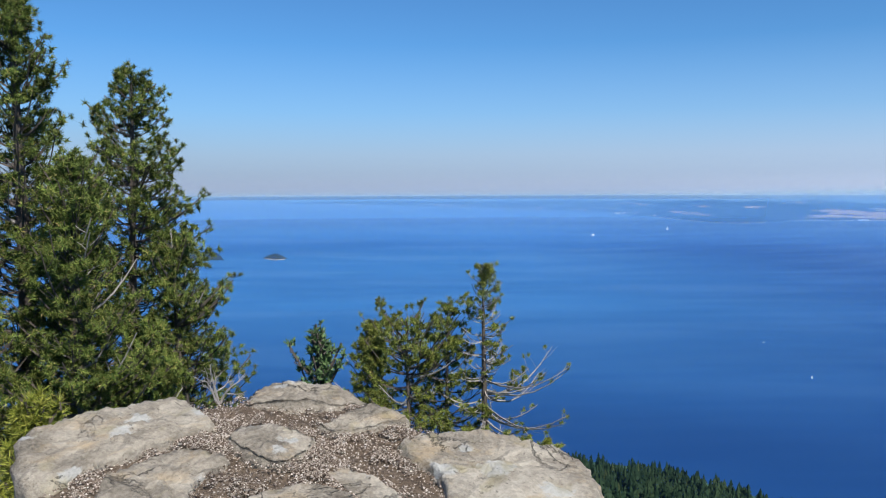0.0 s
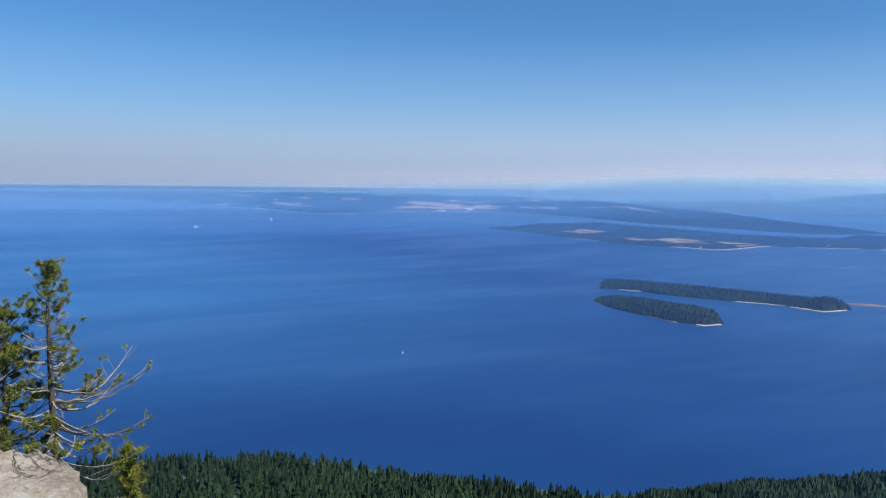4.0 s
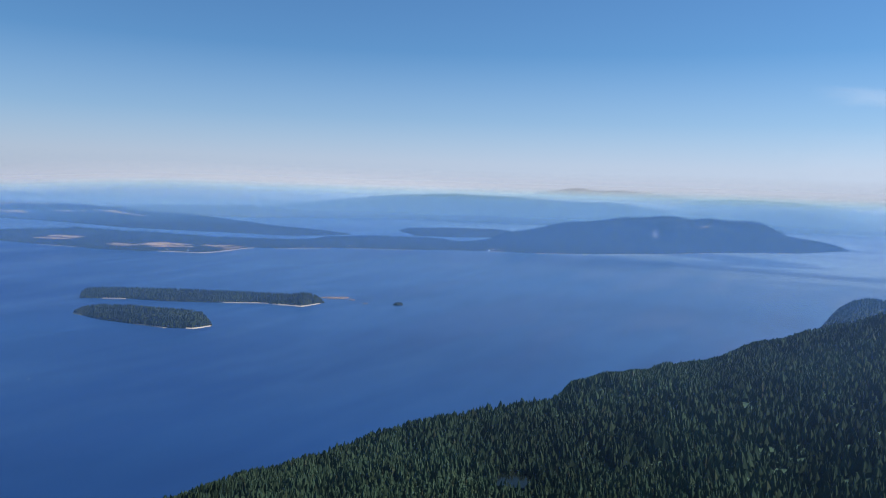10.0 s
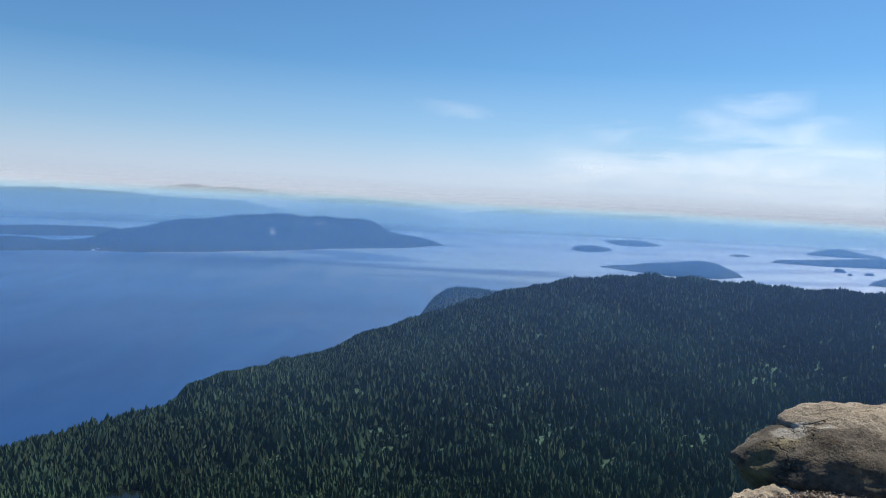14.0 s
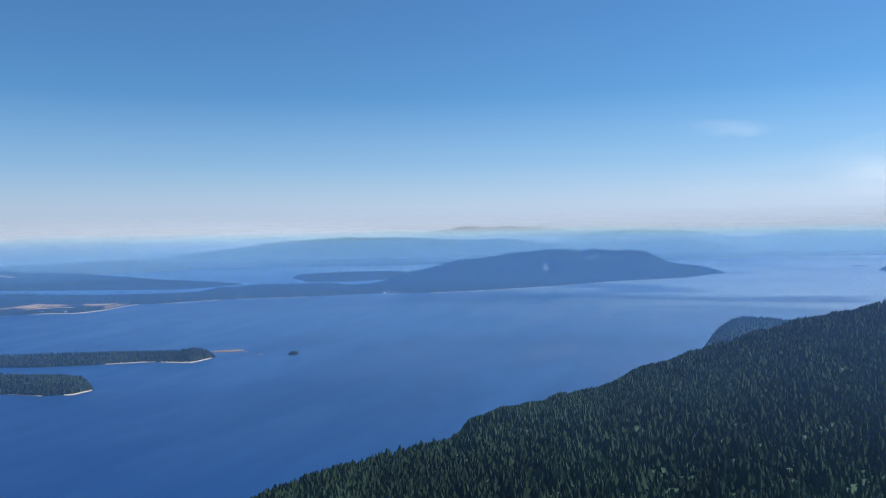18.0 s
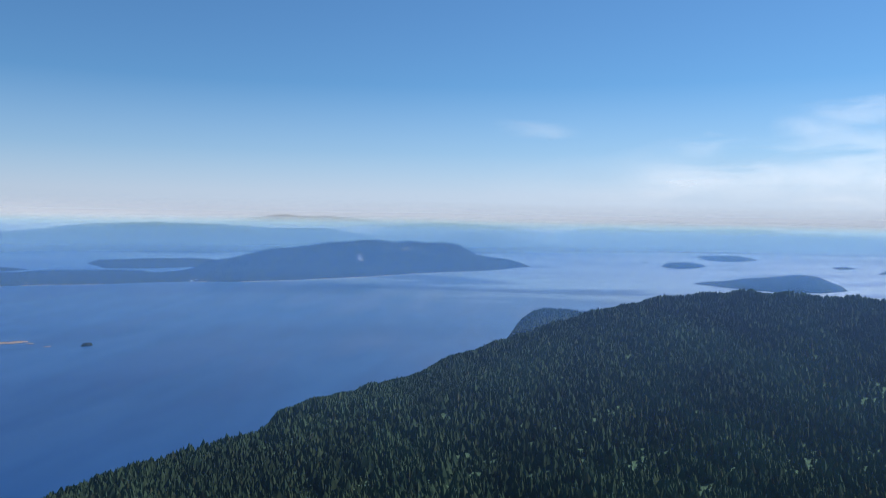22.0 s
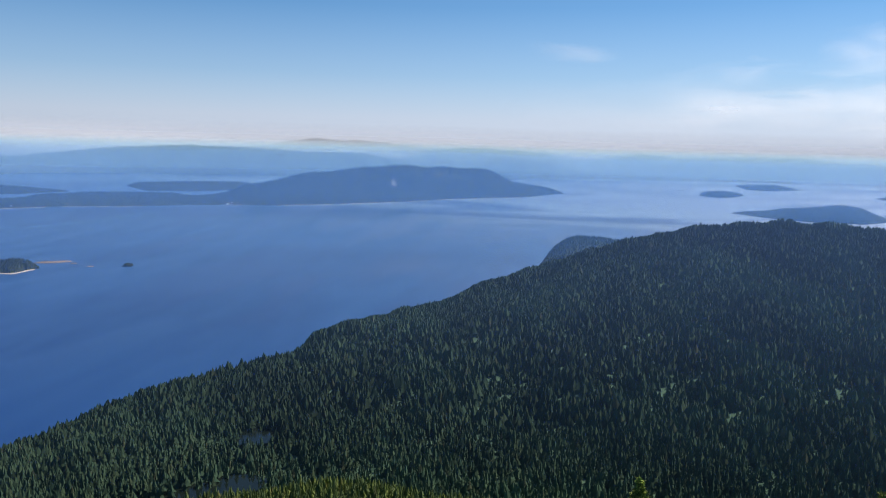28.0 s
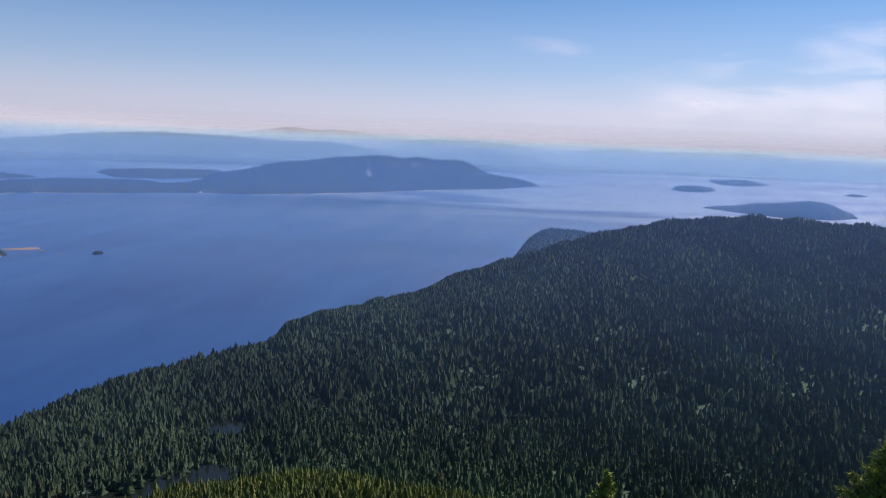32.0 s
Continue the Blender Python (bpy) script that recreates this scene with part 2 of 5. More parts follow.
def fold(x, y, z):
    """Beyond 1.5 km the distance closes up, along the line of sight from the lookout, so that the far shores stand within 5 km."""
    x, y, z = (np.asarray(v, float) for v in (x, y, z))
    r = np.hypot(x, y)
    far = np.where(r > 1500, 1500 + 1190 * np.log1p(np.maximum(r - 1500, 0) / 1190), r)
    g = far / np.maximum(r, 1e-6)
    return x * g, y * g, EYE_Z + (z - EYE_Z) * g


def grid_faces(rows, cols, wrap=False):
    n = cols if wrap else cols - 1
    return [(i * cols + j, i * cols + (j + 1) % cols, (i + 1) * cols + (j + 1) % cols, (i + 1) * cols + j)
            for i in range(rows - 1) for j in range(n)]


def curve(points):
    a = np.array(points, float)
    a = a[np.argsort(a[:, 0])]
    return lambda s: np.interp(s, a[:, 0], a[:, 1])


def waves2(x, y, seed, size):
    """Smooth noise from a few crossed waves, about -1 to 1."""
    rng = np.random.RandomState(seed)
    s = 0
    for k in range(9):
        a, ph, q = rng.uniform(0, 6.283), rng.uniform(0, 6.283), size * rng.uniform(0.45, 1.6)
        s = s + np.sin((x * math.cos(a) + y * math.sin(a)) * 6.283 / q + ph)
    return s / 4.0


# ---- sea ----
rings = np.concatenate([np.linspace(150, 1500, 24), np.geomspace(1560, 20600, 60)])
ang = np.radians(np.arange(0, 360, 1.5))
R_, A_ = np.meshgrid(rings, ang, indexing="ij")
sx, sy, sz = fold(R_ * np.sin(A_), R_ * np.cos(A_), 0 * R_)
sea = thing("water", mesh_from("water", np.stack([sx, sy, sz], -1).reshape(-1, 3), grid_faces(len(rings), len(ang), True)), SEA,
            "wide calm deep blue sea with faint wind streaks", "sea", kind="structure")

# ---- the wooded mountainside ----
CREST = curve([(-180, -20), (-40, -20), (0, -18.3), (9, -18.8), (15.8, -19.2), (21, -20.1), (27, -20.9), (33, -21.3), (40, -21.6), (45, -21.0), (50.5, -19.7),
               (56.5, -18.6), (62.8, -16.3), (68, -15.4), (73.4, -14.4), (75, -13.1), (77.8, -12.2), (81.9, -11.3), (85.4, -10.4), (87.8, -9.1), (92.7, -7.5),
               (97.7, -5.75), (102.3, -4.6), (107.2, -3.95), (111.3, -4.0), (117.2, -4.1), (122.7, -4.0), (127.2, -4.05), (130.1, -4.8), (140, -7), (180, -12)])
REACH = curve([(-180, 400), (0, 400), (20, 400), (40, 400), (50, 430), (60, 480), (73, 560), (75, 590), (90, 700), (105, 800), (130, 900), (150, 800), (180, 500)])
RIDGE = curve([(-180, 0.2), (0, 0.2), (40, 0.3), (55, 0.55), (62, 0.72), (70, 1.0), (80, 1.0), (95, 0.75), (110, 0.3), (125, 0.0), (180, 0.0)])
GRADE = curve([(-180, 0.3), (-70, 0.4), (-35, 0.6), (-10, 0.85), (100, 0.85), (116, 0.6), (126, 0.3), (180, 0.3)])
TREE = 7.4
# bearing, distance, half width in degrees, half depth, height of the water
WATERS = [(71.2, 420.0, 1.6, 11.0, 46.0), (58.9, 331.0, 2.6, 13.0, 45.0), (63.0, 339.0, 2.9, 15.0, 45.004), (67.0, 350.0, 2.4, 14.0, 45.008), (69.8, 361.0, 1.8, 11.0, 45.012), (135.0, 540.0, 5.6, 40.0, 45.0)]


def land_height(az, r):
    """Height of the ground of the mountainside over the sea, by bearing in degrees and distance."""
    az, r = np.broadcast_arrays(np.asarray(az, float), np.asarray(r, float))
    x, y = r * np.sin(np.radians(az)), r * np.cos(np.radians(az))
    reach = REACH(az)
    crest = EYE_Z + reach * np.tan(np.radians(CREST(az))) - TREE * np.interp(az, (30, 40, 52, 68, 85), (1.2, 1.5, 1.5, 1.15, 0.85))
    floor = 44 + 0 * az
    foot = 0.62 * reach
    u = np.clip((r - foot) / (reach - foot), 0, 1)
    up = floor + (crest - floor) * (u ** 1.15)
    down = crest - (r - reach) * (0.12 + 0.75 * np.clip((r - reach) / 250, 0, 1))
    z = np.where(r < reach, up, down)
    # the slope below the lookout and the near ridge
    d = np.maximum(r - 8, 0)
    near = EYE_Z - 4.5 - GRADE(az) * d - 0.006 * np.maximum(0.8 - GRADE(az), 0) * d * d
    z = z + 47 * RIDGE(az) * np.exp(-((r - 235) / 48.0) ** 2)
    z = np.maximum(z, near)
    calm = np.clip((r - 200) / 200, 0, 1) * (1 - np.clip((r - reach * 0.9) / (reach * 0.1), 0, 1))
    z = z + calm * (4.0 * waves2(x, y, 5, 150) + 1.4 * waves2(x, y, 6, 60))
    # the lake and the two ponds lie in hollows
    for bearing, dist, half_b, half_d, level in WATERS:
        inside = ((az - bearing) / half_b) ** 2 + ((r - dist) / half_d) ** 2
        k = np.clip((1.7 - inside) / 0.6, 0, 1)
        z = z * (1 - k) + (level - 2.5) * k
    return np.maximum(z, -12)


rad = np.concatenate([np.linspace(1.5, 60, 26), np.geomspace(64, 1250, 110)])
beari = np.arange(-180, 180, 1.25)
R_, A_ = np.meshgrid(rad, beari, indexing="ij")
gz = land_height(A_, R_)
ground = thing("ground", mesh_from("ground", np.stack([R_ * np.sin(np.radians(A_)), R_ * np.cos(np.radians(A_)), gz], -1).reshape(-1, 3), grid_faces(len(rad), len(beari), True)), FLOOR,
               "steep mountainside with a lightened green floor under dense conifer forest", "ground", kind="structure")


def spire_tree(rng, sides, tiers):
    """A small conifer, one unit high: overlapping tiers of drooping pointed boughs on one stem, held together as one piece."""
    v, f = [], []
    for k in range(tiers):
        u = k / tiers
        w = 0.215 * (1 - u) ** 0.9 * rng.uniform(0.85, 1.15)
        z, top = 0.03 + 0.86 * u, min(1.0, 0.03 + 0.86 * u + 1.25 / tiers)
        if k == tiers - 1:
            top = 1.0
        at, turn = len(v), rng.uniform(0, 6.28)
        v.append((rng.uniform(-0.01, 0.01), rng.uniform(-0.01, 0.01), top))
        for j in range(2 * sides):
            a = turn + 3.1416 * (j + rng.uniform(-0.25, 0.25)) / sides
            q = w * (rng.uniform(0.85, 1.3) if j % 2 == 0 else rng.uniform(0.45, 0.65))
            v.append((q * math.cos(a), q * math.sin(a), z + (rng.uniform(-0.04, 0.02) if j % 2 == 0 else rng.uniform(0.03, 0.07))))
        f += [(at, at + 1 + j, at + 1 + (j + 1) % (2 * sides)) for j in range(2 * sides)]
        if k:
            f.append((at, last, at + 1))
        last = at
    return np.array(v), np.array(f)


def scatter_trees(name, places, heights, rng, kinds, widths):
    """Many trees joined to one triangle mesh: places n x 3."""
    vs, fs, at = [], [], 0
    pick = rng.randint(0, len(kinds), len(places))
    turn = rng.uniform(0, 6.283, len(places))
    for k, (v, f) in enumerate(kinds):
        s = np.where(pick == k)[0]
        if not len(s):
            continue
        c, d = np.cos(turn[s])[:, None], np.sin(turn[s])[:, None]
        h, w = heights[s][:, None], (heights[s] * widths[s])[:, None]
        x = (v[None, :, 0] * c - v[None, :, 1] * d) * w
        y = (v[None, :, 0] * d + v[None, :, 1] * c) * w
        z = v[None, :, 2] * h
        p = np.stack([x, y, z], -1) + places[s][:, None, :]
        vs.append(p.reshape(-1, 3))
        fs.append((f[None] + (np.arange(len(s)) * len(v))[:, None, None] + at).reshape(-1, 3))
        at += p.shape[0] * p.shape[1]
    return mesh_np(name, np.concatenate(vs), np.concatenate(fs))


rng = np.random.RandomState(3)
KINDS = [spire_tree(rng, 3, 2) for _ in range(12)]
TIERED = [spire_tree(rng, 3, 4) for _ in range(12)]
FINE = [spire_tree(rng, 4, 5) for _ in range(14)]
PATCHES = [(59.8, 347, 5.0), (50.5, 390, 5.5), (90.6, 230, 4.2), (90.2, 226, 3.0)]   # bare ground: bearing, distance, radius


def open_ground(az, r, grow=0.0):
    """True where no tree stands: on water and on bare patches."""
    bare = np.zeros(np.shape(az), bool)
    for bearing, dist, half_b, half_d, level in WATERS:
        bare |= ((az - bearing) / half_b) ** 2 + ((r - dist + 3) / (half_d + 2)) ** 2 < 1.0 + 0.35 * np.sin(az * 7.0)
    x, y = r * np.sin(np.radians(az)), r * np.cos(np.radians(az))
    for bearing, dist, size in PATCHES:
        bare |= np.hypot(x - dist * math.sin(radians(bearing)), y - dist * math.cos(radians(bearing))) < size
    return bare


def wood(name, count, az0, az1, r0, r1, material, label, seed, kinds, tall=(0.6, 1.18), wide=(1.15, 1.85), sunk=0.0):
    rng = np.random.RandomState(seed)
    az = rng.uniform(az0, az1, count)
    far = np.minimum(REACH(az) * 1.03, r1)
    r = np.sqrt(r0 ** 2 + rng.uniform(0, 1, count) * np.maximum(far ** 2 - r0 ** 2, 0))
    keep = (r < far + 1) & ~open_ground(az, r) & (far > r0)
    az, r = az[keep], r[keep]
    x, y = r * np.sin(np.radians(az)), r * np.cos(np.radians(az))
    stand = 1 + 0.28 * waves2(x, y, 11, 45)
    h = TREE * rng.uniform(*tall, len(az)) * np.clip(stand, 0.6, 1.35)
    h *= np.clip((r - 20) / 140, 0.45, 1) * np.where(rng.rand(len(az)) < 0.05, 1.2, 1.0)
    me = scatter_trees(name, np.stack([x, y, land_height(az, r) - 0.4 - sunk * h], -1), h / (1 - sunk), rng, kinds, rng.uniform(*wide, len(az)))
    return thing(name, me, material, label, "forest", kind="stuff")


wood("conifer_forest", 13500, 42, 128, 120, 285, NEARFIR, "yellowish green conifers on the near ridge", 21, FINE, (0.5, 0.95), (1.2, 1.75), 0.2)
wood("conifer_forest", 11000, 46, 132, 140, 300, OLIVEFIR, "dark green conifers on the slope below the lookout", 22, FINE, (0.5, 1.0), (1.2, 1.75), 0.2)
wood("conifer_forest", 4800, -20, 48, 130, 300, SHADEFIR, "firs on the steep northern slope, darkened to stand for self-shade", 27, TIERED, wide=(1.3, 2.0))
wood("conifer_forest", 2500, -60, 150, 40, 130, SHADEFIR, "conifers on the steep slope under the rocks, in the darkened fir colour", 25, KINDS)
wood("conifer_forest", 14500, 44, 134, 290, 430, FOREST, "dense dark green conifer forest in the valley", 23, TIERED, (0.6, 1.1), (1.25, 1.85), 0.25)
wood("conifer_forest", 7500, -12, 50, 290, 430, SHADEFIR, "dense firs along the northern crest, darkened to stand for self-shade", 28, TIERED, wide=(1.3, 2.1))
wood("conifer_forest", 28000, 10, 134, 425, 620, FOREST, "dense dark green conifer forest beyond the ponds", 26, KINDS, (0.55, 0.95), (1.6, 2.3), 0.35)
wood("conifer_forest", 36000, 74, 136, 600, 930, FOREST, "dense dark conifer forest on the opposite hill", 24, KINDS, (0.45, 0.78), (1.9, 2.6), 0.4)

for bearing, dist, half_b, half_d, level in WATERS:
    name = "lake" if dist > 500 else "pond"
    a = np.linspace(0, 2 * math.pi, 40, endpoint=False)
    wob = 1.18 + 0.08 * np.sin(3 * a + bearing)
    pa, pr = radians(bearing) + np.radians(half_b) * wob * np.cos(a), dist + half_d * wob * np.sin(a)
    v = [(dist * math.sin(radians(bearing)), dist * math.cos(radians(bearing)), level)] + [(r * math.sin(b), r * math.cos(b), level) for b, r in zip(pa, pr)]
    thing(name, mesh_from(name, v, [(0, 1 + (i + 1) % 40, 1 + i) for i in range(40)]), LAKE if name == "lake" else POND,
          "calm blue lake among the firs" if name == "lake" else "small dark still pond in the forest", name, kind="structure")

# ---- islands and far shores ----
def soft_curve(points, az, width):
    fine = np.interp
    a = np.array(points, float)
    a = a[np.argsort(a[:, 0])]
    s = 0
    for k in (-1.0, -0.5, 0.0, 0.5, 1.0):
        s = s + fine(az + k * width, a[:, 0], a[:, 1])
    return s / 5


def island(name, base, top, depth, material, label, category="island", rows=16, step=0.1, rough=0.1, seed=1, kind="", ends=0.6, beaches=(), fields=(), canopy=0):
    """Land between two bearings: its near shore and its skyline by bearing and slope from the lookout; depth as a share of its distance."""
    a0, a1 = max(base[0][0], top[0][0]), min(base[-1][0], top[-1][0])
    n = max(16, int((a1 - a0) / step))
    az = np.linspace(a0, a1, n)
    lo = soft_curve(base, az, 0.012 * (a1 - a0))
    hi = soft_curve(top, az, 0.006 * (a1 - a0))
    if category == "hills":
        hi = hi + 0.050 * waves2(az, 0 * az, seed + int(a0), 3.4) + 0.028 * waves2(az, 0 * az, seed + int(a1), 1.0)
    rim = np.clip(np.minimum(az - a0, a1 - az) / ends, 0, 1)
    rim = np.sqrt(1 - (1 - rim) ** 2)
    r0 = EYE_Z / np.tan(np.radians(-lo))
    r_end = np.where(hi < -0.2, EYE_Z / np.tan(np.radians(np.minimum(-hi, 80).clip(0.2))), 1e6)
    half = np.minimum(depth * r0, np.maximum(0.6 * (r_end - r0), 0.004 * r0)) * (0.06 + 0.94 * rim)
    rc = r0 + half
    crest = np.maximum(EYE_Z + rc * np.tan(np.radians(hi)), 0.2) * (0.12 + 0.88 * rim)
    size = np.mean(r0) * radians(a1 - a0)

    def surface(a, u):
        """Point of the land at bearing a, u from 0 at the near shore to 2 at the far one."""
        r_n, hf, c = np.interp(a, az, r0), np.interp(a, az, half), np.interp(a, az, crest)
        rr = r_n + hf * u
        x, y = rr * np.sin(np.radians(a)), rr * np.cos(np.radians(a))
        s = np.sin(np.clip(u, 0, 2) * math.pi / 2) ** 0.9
        lump = waves2(x, y, seed + 3, 0.12 * size) + 0.6 * waves2(x, y, seed + 4, 0.045 * size)
        z = c * s * (1 + rough * lump * np.clip(1.6 * np.abs(u - 1), 0.12, 1))
        return x, y, np.where(s < 0.02, -1.2, z)

    v = []
    for k in range(rows):
        x, y, z = surface(az, np.full(n, 2.0 * k / (rows - 1)))
        v.append(np.stack(fold(x, y, z), -1))
    ob = thing(name, mesh_from(name, np.concatenate(v), grid_faces(rows, n)), material, label, category, kind=kind)
    for b0, b1, wide in beaches:
        a = np.linspace(b0, b1, max(6, int((b1 - b0) / 0.12)))
        r_n = np.interp(a, az, r0)
        strip = []
        for out, up in ((-1.0, -0.4), (-0.6, 0.5), (0.4, 1.6), (1.4, 1.8)):
            rr = r_n + wide * out * (0.75 + 0.4 * waves2(a * 30, a * 0, seed, 37))
            strip.append(np.stack(fold(rr * np.sin(np.radians(a)), rr * np.cos(np.radians(a)), 0 * a + up * (1 if wide > 3 else 0.7)), -1))
        part("beach", mesh_from("beach", np.concatenate(strip), grid_faces(4, len(a))), SAND, ob, "pale sand and stone shore")
    for f0, f1, u0, u1, tint in fields:
        chance = np.random.RandomState(int(1000 + f0 * 10))
        sheet, cells = [], []
        for k in range(7 if tint == CLIFF else 22):
            # long parcels side by side, shorter towards the ends of the open ground
            v0 = chance.uniform(-0.95, 0.95)
            room = 0.5 * (f1 - f0) * math.sqrt(1 - v0 * v0)
            long = room * chance.uniform(0.12, 0.55)
            c = 0.5 * (f0 + f1) + chance.uniform(-1, 1) * (room - long)
            mid, deep = u0 + (u1 - u0) * (0.5 + 0.5 * v0), (u1 - u0) * chance.uniform(0.035, 0.12)
            a, slant, at = np.linspace(c - long, c + long, 9), chance.uniform(-0.1, 0.1) * (u1 - u0), 9 * len(sheet)
            for side in (-1, 1):
                q = mid + slant * np.linspace(-1, 1, 9) + side * deep * (1 - 0.5 * np.abs(np.linspace(-1, 1, 9)) ** 3) + chance.uniform(-0.2, 0.2, 9) * deep
                x, y, z = surface(a, q)
                sheet.append(np.stack(fold(x, y, z + 2.0 + 0.05 * k), -1))
            cells += [(at + i, at + i + 1, at + 10 + i, at + 9 + i) for i in range(8)]
        part("field", mesh_from("field", np.concatenate(sheet), cells), tint, ob, "open dry ground" if tint != CLIFF else "bare grey cliff")["kind"] = "stuff"
    if canopy:
        rng = np.random.RandomState(seed + 40)
        a, u = rng.uniform(a0, a1, canopy), rng.uniform(0.06, 1.25, canopy)
        x, y, z = surface(a, u)
        keep = z > 0.8
        for b0, b1, wide in beaches:
            keep &= ~((a > b0) & (a < b1) & (u * np.interp(a, az, half) < wide * 1.2))
        for f0, f1, u0, u1, tint in fields:
            keep &= ~((a > f0) & (a < f1) & (u > u0 - 0.05) & (u < u1 + 0.02) & (rng.rand(len(a)) < 0.8))
        x, y, z, a = x[keep], y[keep], z[keep], a[keep]
        p = np.stack(fold(x, y, z - 1.0), -1)
        h = 5.5 * rng.uniform(0.6, 1.2, len(p)) * np.clip((np.interp(a, az, crest)) / 10, 0.5, 1)
        part("tree_cover", scatter_trees("tree_cover", p, h, rng, KINDS, rng.uniform(1.2, 2.2, len(p))), FARFIR, ob, "dark conifers")
    return ob


island("island", [(40.1, -7.60), (43.3, -7.74), (45.4, -7.93), (48.7, -8.06), (52.0, -8.12), (55.0, -8.36), (56.6, -8.08)],
       [(40.1, -7.09), (41.3, -7.01), (43.7, -7.08), (46.2, -7.19), (49.5, -7.35), (52.5, -7.49), (54.1, -7.58), (55.2, -7.46), (56.0, -7.6), (56.6, -7.92)], 0.03, WOODS,
       "long narrow wooded island with a pale beach", seed=2, beaches=((41.5, 43.0, 0.8), (49.4, 52.6, 1.0), (52.9, 56.3, 1.8)), canopy=2600)
island("island", [(39.7, -8.62), (41.3, -9.08), (43.8, -9.50), (45.4, -9.77), (47.5, -9.88), (48.7, -9.70)],
       [(39.7, -8.42), (40.3, -8.26), (41.3, -8.19), (43.3, -8.31), (45.4, -8.55), (47.1, -8.7), (48.1, -8.94), (48.7, -9.42)], 0.04, WOODS,
       "small dark wooded island with a rocky tip", seed=5, beaches=((43.6, 45.6, 0.6), (46.9, 48.6, 1.7), (39.7, 40.3, 0.9)), canopy=1800)
island("mountain_island", [(32.0, -3.46), (34.7, -3.69), (37.3, -3.99), (41.3, -4.32), (43.7, -4.46), (46.2, -4.5), (47.8, -4.6), (49.5, -4.44), (51.1, -4.16), (53.6, -4.18), (57.8, -4.06), (61.9, -4.09), (65.9, -4.01),
                           (69.1, -3.99), (71.9, -4.02), (75.4, -3.93), (80.9, -3.67), (84.7, -3.38), (88.6, -3.18), (89.8, -3.13), (92.8, -2.76)],
       [(32.0, -3.35), (33.9, -3.34), (35.4, -3.17), (37.3, -3.07), (39.7, -2.96), (42.1, -3.09), (45.3, -3.28), (49.5, -3.53), (53.6, -3.6), (55.7, -3.54), (56.9, -3.3), (59.8, -3.17), (63.9, -3.19), (66.3, -3.43), (67.9, -3.32),
        (68.6, -3.09), (69.8, -2.57), (71.5, -2.35), (73.6, -1.75), (75.6, -1.62), (78.0, -1.21), (80.2, -1.1), (81.9, -0.99), (82.8, -1.17), (83.6, -1.04), (85.5, -1.17), (86.5, -1.11), (87.7, -1.33), (89.0, -2.04), (90.6, -2.26),
        (91.9, -2.49), (92.8, -2.72)], 0.13, WOODS, "long island with low farmland and a dark wooded mountain", rows=34, seed=8, rough=0.16, canopy=9000,
       beaches=((37.5, 40.0, 2.5), (45.0, 51.5, 4.5), (53.0, 57.0, 1.8), (58.0, 63.0, 1.2), (68.4, 69.6, 2.0), (72.0, 76.0, 1.5), (76.5, 83.0, 1.8), (83.4, 89.6, 1.5)),
       fields=((37.2, 40.5, 0.25, 0.45, FIELDS), (41.0, 44.0, 0.14, 0.24, FIELDS), (43.6, 47.6, 0.12, 0.36, FIELDS), (47.8, 50.5, 0.22, 0.34, FIELDS), (49.0, 51.0, 0.05, 0.14, FIELDS),
               (80.0, 80.9, 0.26, 0.42, CLIFF), (83.0, 84.2, 0.48, 0.60, CLIFF), (84.8, 85.4, 0.5, 0.58, CLIFF)))
island("mainland", [(-12.0, -1.10), (-7.0, -1.16), (-2.2, -1.28), (2.4, -1.48), (7.0, -1.6), (11.7, -1.79), (14.2, -2.03), (17.5, -2.35), (19.5, -2.51), (22.0, -2.49), (23.7, -2.27), (32.1, -2.18), (35.4, -2.33), (39.3, -2.56), (43.3, -2.9), (49.4, -3.11), (53.6, -3.26), (56.1, -3.2), (58.4, -3.05)],
       [(-12.0, -1.03), (-7.0, -1.0), (-2.2, -1.01), (2.4, -1.10), (8.2, -1.04), (14.2, -1.0), (23.7, -1.0), (32.1, -1.17), (39.3, -1.35), (45.3, -1.88), (49.4, -2.24), (52.8, -2.62), (56.1, -2.82), (58.4, -3.01)], 0.35, WOODS,
       "low wooded mainland coast with pale fields", "land", rows=16, kind="structure", seed=4, rough=0.3, canopy=5000,
       beaches=((-9.0, -5.5, 9.0), (-2.0, 2.0, 9.0), (3.0, 8.0, 8.0), (15.0, 22.5, 9.0), (24.0, 32.0, 14.0)),
       fields=((24.0, 33.5, 0.03, 0.30, FIELDS), (26.0, 30.0, 0.26, 0.32, FIELDS), (10.5, 15.0, 0.22, 0.25, SAND), (16.0, 17.2, 0.3, 0.33, SAND), (17.5, 19.0, 0.4, 0.48, FIELDS), (31.0, 37.0, 0.6, 0.68, FIELDS), (20.0, 23.0, 0.5, 0.58, FIELDS), (4.0, 6.0, 0.3, 0.33, SAND),
               (15.5, 19.5, 0.15, 0.22, FIELDS), (33.0, 37.5, 0.20, 0.28, FIELDS), (38.0, 41.0, 0.4, 0.5, FIELDS), (23.0, 27.0, 0.7, 0.8, FIELDS), (12.0, 16.5, 0.55, 0.66, FIELDS), (28.0, 33.0, 0.42, 0.5, SAND), (40.5, 45.0, 0.55, 0.7, FIELDS), (34.0, 39.0, 0.8, 0.95, FIELDS), (-2.0, 3.0, 0.2, 0.35, SAND)))
